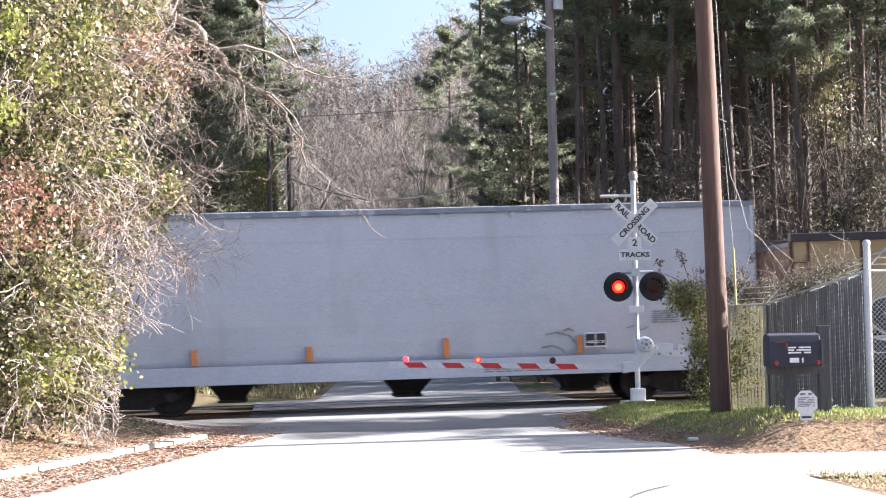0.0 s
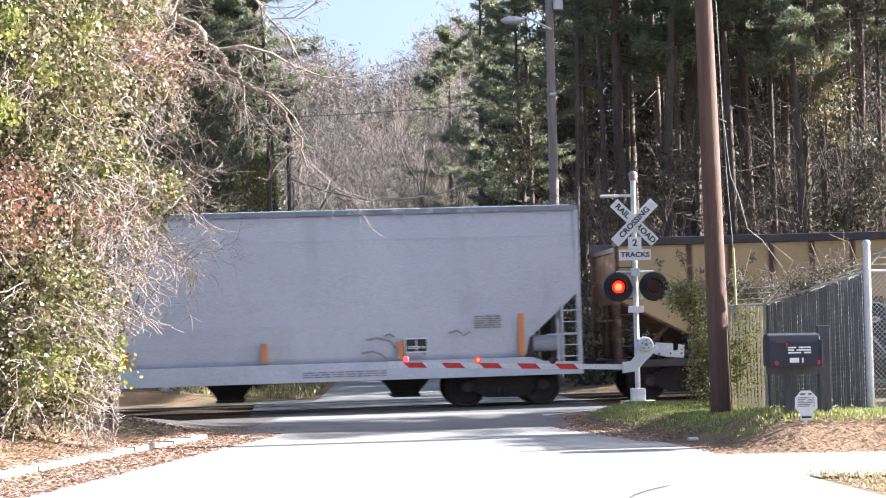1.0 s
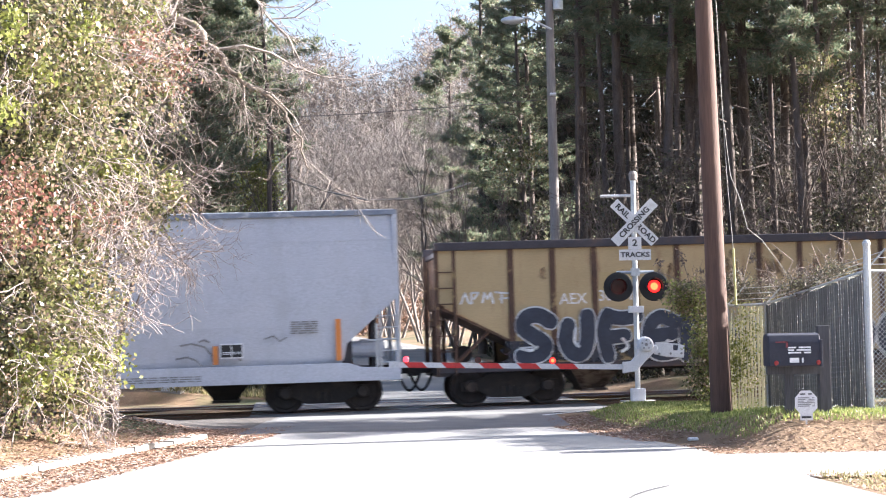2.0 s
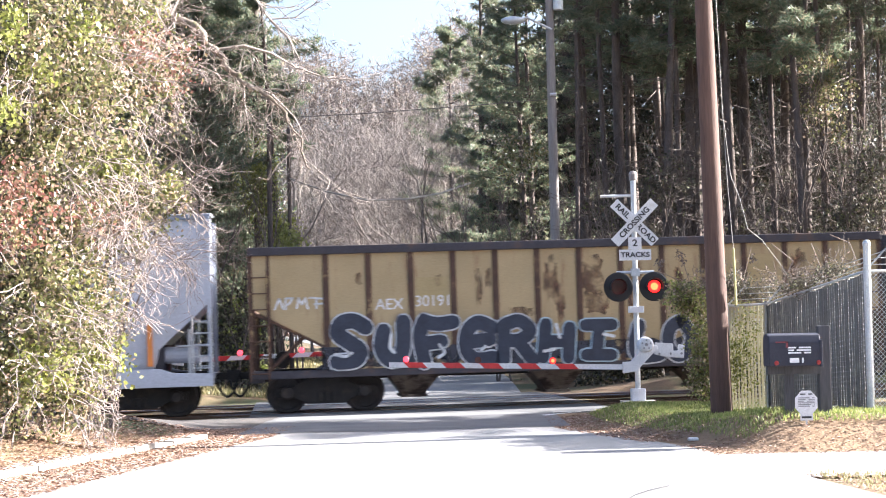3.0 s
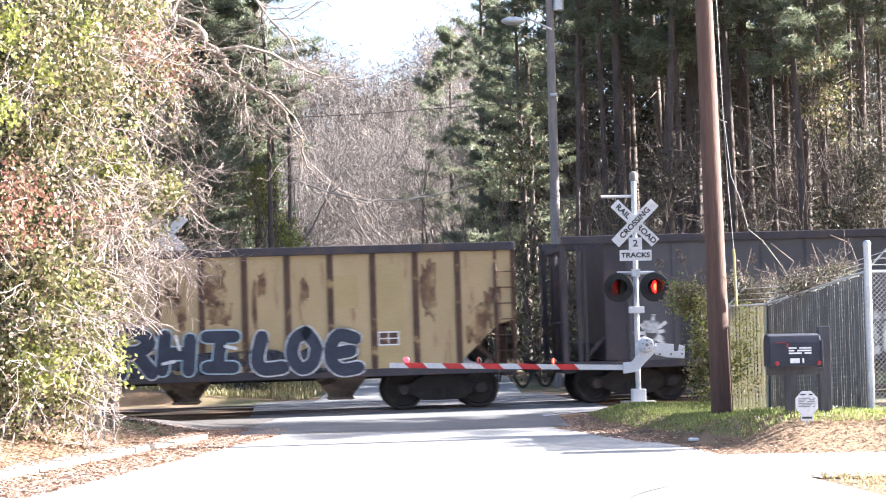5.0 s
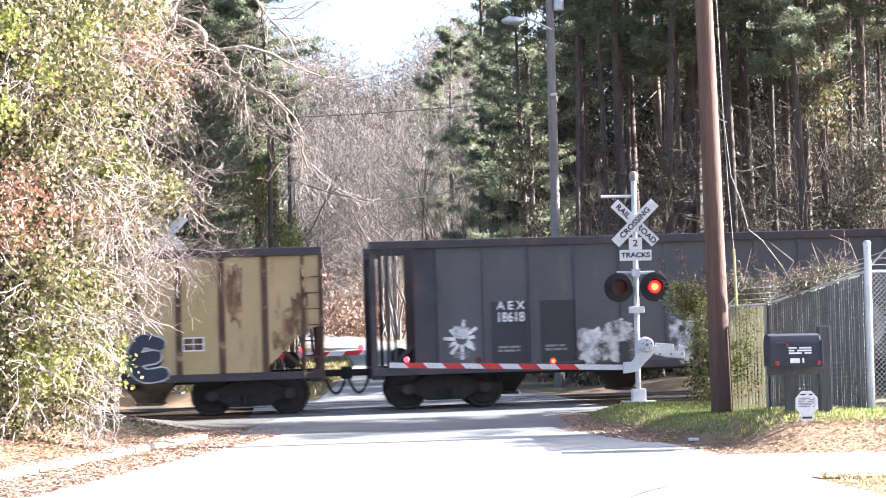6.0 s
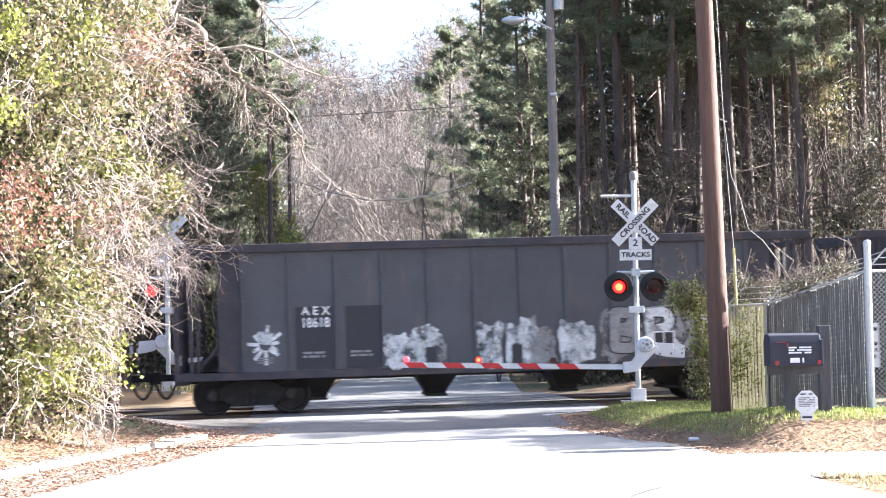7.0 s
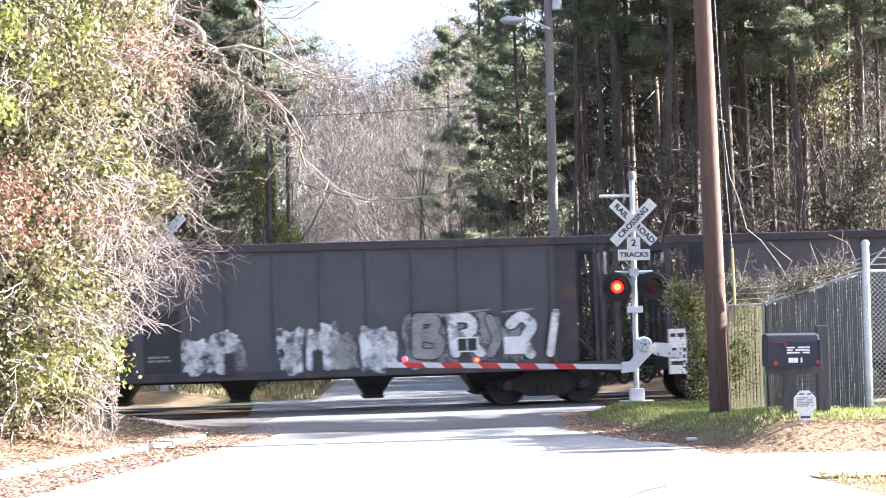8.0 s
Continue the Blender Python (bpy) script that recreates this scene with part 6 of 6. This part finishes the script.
fp = empty("gate_post", Matrix.Translation((NEAR_POST.x, NEAR_POST.y - 0.12, gz(NEAR_POST.x, NEAR_POST.y))), "thick galvanised gate post at the fence end", "post")
bm = bmesh.new()
rod(bm, (0, 0, -0.2), (0, 0, 2.55), 0.055, n=14)
part("shaft", bm, M["galv"], fp, smooth=False)
bm = bmesh.new()
lathe(bm, [(0.06, 2.53), (0.065, 2.57), (0.04, 2.61), (0.01, 2.62)], "Z", 14)
part("cap", bm, M["galv"], fp)

rng = np.random.default_rng(15)
hedge = empty("hedge", Matrix(), "sunlit green vine hedge overgrowing the fence", "hedge")
hb = [(*at(1222, 532, 33.5), 0.40, 0.5, 0.32), (*at(1200, 522, 33.5), 0.22, 0.3, 0.22), (*at(1247, 600, 33.5), 0.28, 0.4, 0.45), (*at(1248, 665, 33.5), 0.30, 0.4, 0.5)]
mass("foliage", hb, rng, M["ivy"], "", "", 380, 13, (0.065, 0.048), hedge, 0.08, 0.8)
mass("fresh_foliage", hb, rng, M["green"], "", "", 190, 11, (0.06, 0.045), hedge, 0.08, 0.5)
mass("back_foliage", [(*at(1310, 610, 33.8), 0.5, 0.25, 0.95), (*at(1345, 600, 33.4), 0.4, 0.25, 0.9)], rng, M["lime"], "", "", 130, 10, (0.05, 0.035), hedge, 0.06, 0.95)
mass("fence_foliage", [(*at(1318, 620, 30.25), 0.34, 0.06, 0.85), (*at(1300, 640, 30.3), 0.2, 0.06, 0.7)], rng, M["lime"], "", "", 150, 10, (0.045, 0.03), hedge, 0.05, 0.95)
mass("dull_foliage", [(*at(1330, 520, 30.7), 0.55, 0.25, 0.18), (*at(1425, 505, 29.2), 0.5, 0.5, 0.12), (*at(1300, 505, 30.8), 0.3, 0.3, 0.2), (*at(1480, 480, 28.2), 0.3, 0.4, 0.08)], rng, M["brush"], "", "", 300, 14, (0.05, 0.03), hedge, 0.07, 0.9)
segs = []
for i in range(120):
    px = rng.uniform(1190, 1490)
    p = at(px, rng.uniform(505, 540) - max(0, px - 1380) * 0.3, 33.3 if px < 1280 else 30.6 - max(0, px - 1355) / 180 * 3)
    d = np.array([rng.normal() * 0.5, rng.normal() * 0.3, rng.uniform(0.1, 0.9)])
    grow(rng, p, d / np.linalg.norm(d), rng.uniform(0.12, 0.3), 0.006, 2, segs, tips, 0.6, 0.0, 0.8, (1, 2), 0.3, 0.7, 0.003)
for pts in ([at(1240, 560, 33.2), at(1215, 480, 33.2), at(1205, 445, 33.2)], [at(1230, 540, 33.2), at(1200, 495, 33.2), at(1165, 480, 33.2)], [at(1310, 520, 30.7), at(1330, 440, 30.7)], [at(1385, 500, 30), at(1405, 462, 30), at(1365, 430, 30)], [at(1455, 480, 31), at(1437, 430, 31)], [at(1520, 470, 29), at(1505, 430, 29), at(1470, 415, 29)]):
    for a, b in zip(pts, pts[1:]):
        segs.append((*a, *b, 0.008, 0.006))
V, F = tubes(segs, 4)
tagged(sheet("stem_work", V, F, M["twig"], hedge), kind="stuff")
mass("seed_head", [(*at(px, py, 33.2), 0.05, 0.05, 0.09) for px, py in ((1203, 448), (1209, 462), (1168, 470), (1240, 478), (1282, 462), (1312, 478), (1332, 458))], rng, M["bark"], "", "", 40, 8, (0.06, 0.03), hedge, 0.03, 0.9)

mz = gz(5.07, 26)
mailbox = empty("mailbox", Matrix.Translation((5.07, 26.0, mz)), "dark blue-black roadside mailbox on a grey post", "mailbox")
prof = [(-0.25, 0.72), (0.25, 0.72), (0.25, 1.06), (0.20, 1.17), (0.0, 1.20), (-0.20, 1.17), (-0.25, 1.06)]
bm = bmesh.new()
f = [bm.verts.new((-0.375, y, z)) for y, z in prof]
b = [bm.verts.new((0.375, y, z)) for y, z in prof]
bm.faces.new(f)
bm.faces.new(b[::-1])
for k in range(len(prof)):
    bm.faces.new((f[k], b[k], b[(k + 1) % len(prof)], f[(k + 1) % len(prof)]))
bmesh.ops.recalc_face_normals(bm, faces=bm.faces[:])
box_body = part("box", bevelled(bm, 0.015), M["mail"], mailbox)
bm = bmesh.new()
box(bm, 0.36, 0.40, -0.26, 0.26, 0.71, 1.10)
part("door", bevelled(bm, 0.01), M["mail"], box_body)
bm = bmesh.new()
box(bm, -0.28, -0.10, -0.265, -0.255, 1.06, 1.08)
box(bm, -0.13, -0.10, -0.265, -0.255, 0.99, 1.08)
part("flag", bm, plain("dull dark red enamel", (0.16, 0.03, 0.04), 0.6), box_body, "dull red flag")
bars(box_body, -0.10, 1.00, 0.33, 0.022, 3, -0.256, M["white_ink"], rng, "label_print")
bars(box_body, -0.08, 0.84, 0.2, 0.07, 1, -0.256, M["white_ink"], rng, "label_print")
for x in (-0.27, 0.34):
    bm = bmesh.new()
    lathe(bm, [(0.005, 0.0), (0.035, 0.0), (0.03, -0.012), (0.005, -0.014)], "Y", 12, (x, -0.25, 0.77))
    part("reflector", bm, plain("dark red reflector", (0.28, 0.02, 0.02), 0.4), box_body)
bm = bmesh.new()
box(bm, 0.40, 0.57, 0.02, 0.19, -0.2, 1.30)
part("post", bevelled(bm, 0.01), M["mail_post"], mailbox, "weathered grey timber post")
bm = bmesh.new()
box(bm, -0.36, 0.42, 0.0, 0.10, 0.60, 0.73)
part("cross_arm", bm, M["mail_post"], mailbox)
bm = bmesh.new()
box(bm, -0.10, 0.02, 0.02, 0.14, -0.1, 0.62)
part("post", bm, M["mail_post"], mailbox)

sz = gz(5.2, 25.6)
sign = empty("yard_sign", Matrix.Translation((5.18, 25.6, sz)), "small white octagonal yard sign on a stake", "sign")
bm = bmesh.new()
slab(bm, [(0.165 * math.cos(math.tau * (k + 0.5) / 8) * 1.05, 0.28 + 0.19 * math.sin(math.tau * (k + 0.5) / 8)) for k in range(8)], -0.006, 0.006)
pn = part("panel", bm, M["white"], sign)
bm = bmesh.new()
box(bm, -0.09, 0.09, -0.005, 0.005, 0.03, 0.13)
part("tab", bm, M["white"], sign)
bars(pn, -0.09, 0.415, 0.18, 0.018, 1, -0.006, M["ink"], rng, "label_print")
bars(pn, -0.12, 0.36, 0.24, 0.014, 6, -0.006, M["spray_grey"], rng, "label_print")
bars(sign, -0.07, 0.09, 0.14, 0.03, 1, -0.005, M["ink"], rng, "label_print")
bm = bmesh.new()
box(bm, -0.012, 0.012, 0.007, 0.02, -0.2, 0.40)
part("stake", bm, M["white"], sign)

# ---- kerb, verge, litter ----
kerb = tagged(new("kerb"), "broken pale concrete kerb along the leafy verge", "kerb", kind="structure")
a, b = Vector((-6.3, 19.0)), Vector((-4.25, 31.0))
n = 13
for k in range(n):
    p, q = a.lerp(b, k / n), a.lerp(b, (k + 0.97) / n)
    d = (q - p).normalized()
    nrm = Vector((d.y, -d.x))
    hgt = 0.12 - 0.004 * k + 0.015 * math.sin(k * 2.3)
    zz = [gz(p.x, p.y), gz(q.x, q.y)]
    bm = bmesh.new()
    v = []
    for e, z0 in ((p, zz[0]), (q, zz[1])):
        for o, h in ((0.14, -0.1), (0.12, hgt), (-0.14, hgt + 0.01), (-0.14, -0.1)):
            w = e + nrm * (o + 0.02 * math.sin(k * 3.1))
            v.append(bm.verts.new((w.x, w.y, z0 + h + 0.01 * math.sin(k * 1.7))))
    for i in range(4):
        bm.faces.new((v[i], v[(i + 1) % 4], v[4 + (i + 1) % 4], v[4 + i]))
    bm.faces.new(v[0:4][::-1])
    bm.faces.new(v[4:8])
    bmesh.ops.recalc_face_normals(bm, faces=bm.faces[:])
    part("kerb_stone", bm, M["concrete"], kerb)


def scatter(name, n, pick, size, material, label, category, seed, upright=False, lift=0.012):
    rng = np.random.default_rng(seed)
    x, y = pick(rng, n)
    P = np.stack([x, y, ground_z(x, y) + lift], 1)
    if upright:
        V, F = leaves(P, rng, size[0], size[1], 0.0, np.array([[0, 0, 1.4]]))
    else:
        V, F = leaves(P, rng, size[0], size[1], 0.0)
        V = V.reshape(-1, 4, 3)
        V[:, :, 2] = P[:, None, 2] + (V[:, :, 2] - P[:, None, 2]) * 0.25
        V[:, :, 2] += np.maximum(0, P[:, None, 2] - V[:, :, 2].min(1, keepdims=True))
        V = V.reshape(-1, 3)
    return tagged(sheet(name, V, F, material), label, category, kind="stuff")


def left_verge(rng, n):
    y = rng.uniform(17, 34.5, n)
    x = road_left(y) + 0.75 - np.abs(rng.normal(size=n)) * 1.9
    return x, y


def kerb_line(rng, n):
    k = rng.random(n)
    return -6.3 + 2.05 * k + rng.normal(size=n) * 0.13, 19.0 + 12.0 * k


def right_verge(rng, n):
    y = rng.uniform(27.5, 36, n)
    x = road_right(y) + np.abs(rng.normal(size=n)) * 1.2 - 0.25
    return x, y


def lawn(rng, n):
    y = rng.uniform(25.6, 35.5, n)
    x = road_right(y) + 0.6 + rng.random(n) ** 0.8 * 4.5
    return x, y


def island(rng, n):
    y = rng.uniform(15, 20.8, n)
    x = 4.25 + rng.random(n) * 4 + 0.1 * (20 - y)
    return x, y


def shoulder(rng, n):
    y = rng.uniform(24.3, 26.5, n)
    return road_right(y) + rng.random(n) * 4.0 - 0.1, y


def far_lawn(rng, n):
    y = rng.uniform(50, 80, n)
    return road_left(y) - 0.2 - rng.random(n) * 5, y


scatter("leaf_litter", 30000, left_verge, (0.085, 0.05), M["litter"], "brown and tan fallen leaves on the verge", "leaf litter", 41)
scatter("leaf_litter", 1500, kerb_line, (0.085, 0.05), M["litter"], "brown leaves lying along the kerb", "leaf litter", 48, lift=0.125)
scatter("leaf_litter", 7000, right_verge, (0.075, 0.045), M["litter"], "brown fallen leaves beside the crossing", "leaf litter", 42)
scatter("leaf_litter", 6000, island, (0.07, 0.045), M["litter"], "tan fallen leaves on a grass corner", "leaf litter", 43)
scatter("leaf_litter", 4000, shoulder, (0.06, 0.035), M["litter"], "scattered tan leaves along the road shoulder", "leaf litter", 44)
scatter("grass", 45000, lawn, (0.075, 0.014), M["grass"], "short green lawn around the pole", "grass", 45, True)
scatter("grass", 5000, island, (0.07, 0.012), M["dry_grass"], "thin dry grass on a corner", "grass", 46, True)
scatter("grass", 14000, far_lawn, (0.22, 0.05), M["dry_grass"], "sunlit rough grass beyond the tracks", "grass", 47, True)


def flat_line(name, pts, w, material, label, category):
    V, F = [], []
    for (x0, y0), (x1, y1) in zip(pts, pts[1:]):
        d = Vector((x1 - x0, y1 - y0)).normalized()
        n = Vector((-d.y, d.x)) * w
        i = len(V)
        for x, y in ((x0 - n.x, y0 - n.y), (x1 - n.x, y1 - n.y), (x1 + n.x, y1 + n.y), (x0 + n.x, y0 + n.y)):
            V.append((x, y, gz(x, y) + 0.026))
        F.append((i, i + 1, i + 2, i + 3))
    return tagged(sheet(name, V, F, material), label, category, kind="structure")


crack = plain("dark crack filler", (0.05, 0.05, 0.052), 0.8)
flat_line("crack", [(1.80, 17.9), (1.95, 18.5), (2.15, 19.0), (2.47, 19.6)], 0.016, crack, "dark tar-filled crack in the asphalt", "crack")
flat_line("crack", [(4.5, 23.6), (4.9, 23.2), (5.2, 22.9), (5.9, 22.7)], 0.02, crack, "dark crack across the driveway", "crack")
flat_line("crack", [(4.6, 22.2), (5.2, 21.9), (6.2, 21.8)], 0.02, crack, "dark crack across the driveway", "crack")
flat_line("stop_line", [(2.0, 36.6), (3.0, 36.9)], 0.14, M["white"], "worn white painted bar at the crossing", "road marking")
bm = bmesh.new()
box(bm, -0.08, 0.08, -0.05, 0.05, 0.0, 0.05)
tag = part("paper_scrap", bevelled(bm, 0.02), M["white"])
tag.location = (3.75, 27.1, gz(3.75, 27.1) + 0.005)
tagged(tag, "crumpled white paper scrap on the verge", "litter")


# ---- movement ----
def motions():
    def run(t):
        return -4.1195 * t - 0.02775 * t * t

    times = [k / 10 for k in range(81)]
    tilt = pose(0, 0, 0, 0, -math.degrees(math.atan(GRADE)), math.degrees(ALPHA))
    for car, mid in CARS:
        walk(car, [(t, Matrix.Translation(track(mid - 0.144 + run(t))) @ tilt) for t in times[::2]])
    for wheel, x in SPINNERS:
        walk(wheel, [(t, pose(x, 0, WHEEL_R, 0, math.degrees(run(t) / WHEEL_R), 0)) for t in times])
    # lamps flash in turn: first lamp lit, then second
    change = [0.15, 0.72, 1.5, 2.18, 2.87, 3.55, 4.27, 5.0, 5.83, 6.38, 7.25, 7.77]
    for lens, k in FLASHERS:
        on = k == 0
        at = lens.location.copy()
        angle = 0.0 if on else 180.0
        rows = [(0, Matrix.Translation(at) @ pose(0, 0, 0, 0, 0, angle))]
        for c in change:
            f = round(c * 30) / 30
            rows.append((f - 1 / 30, Matrix.Translation(at) @ pose(0, 0, 0, 0, 0, angle)))
            for j in (1, 2):
                rows.append((f - 1 / 30 + j / 30, Matrix.Translation(at) @ pose(0, 0, 0, 0, 0, angle + 60 * j)))
            angle += 180.0
            rows.append((f + 2 / 30, Matrix.Translation(at) @ pose(0, 0, 0, 0, 0, angle)))
        rows.append((8.0, Matrix.Translation(at) @ pose(0, 0, 0, 0, 0, angle)))
        walk(lens, rows)


motions()
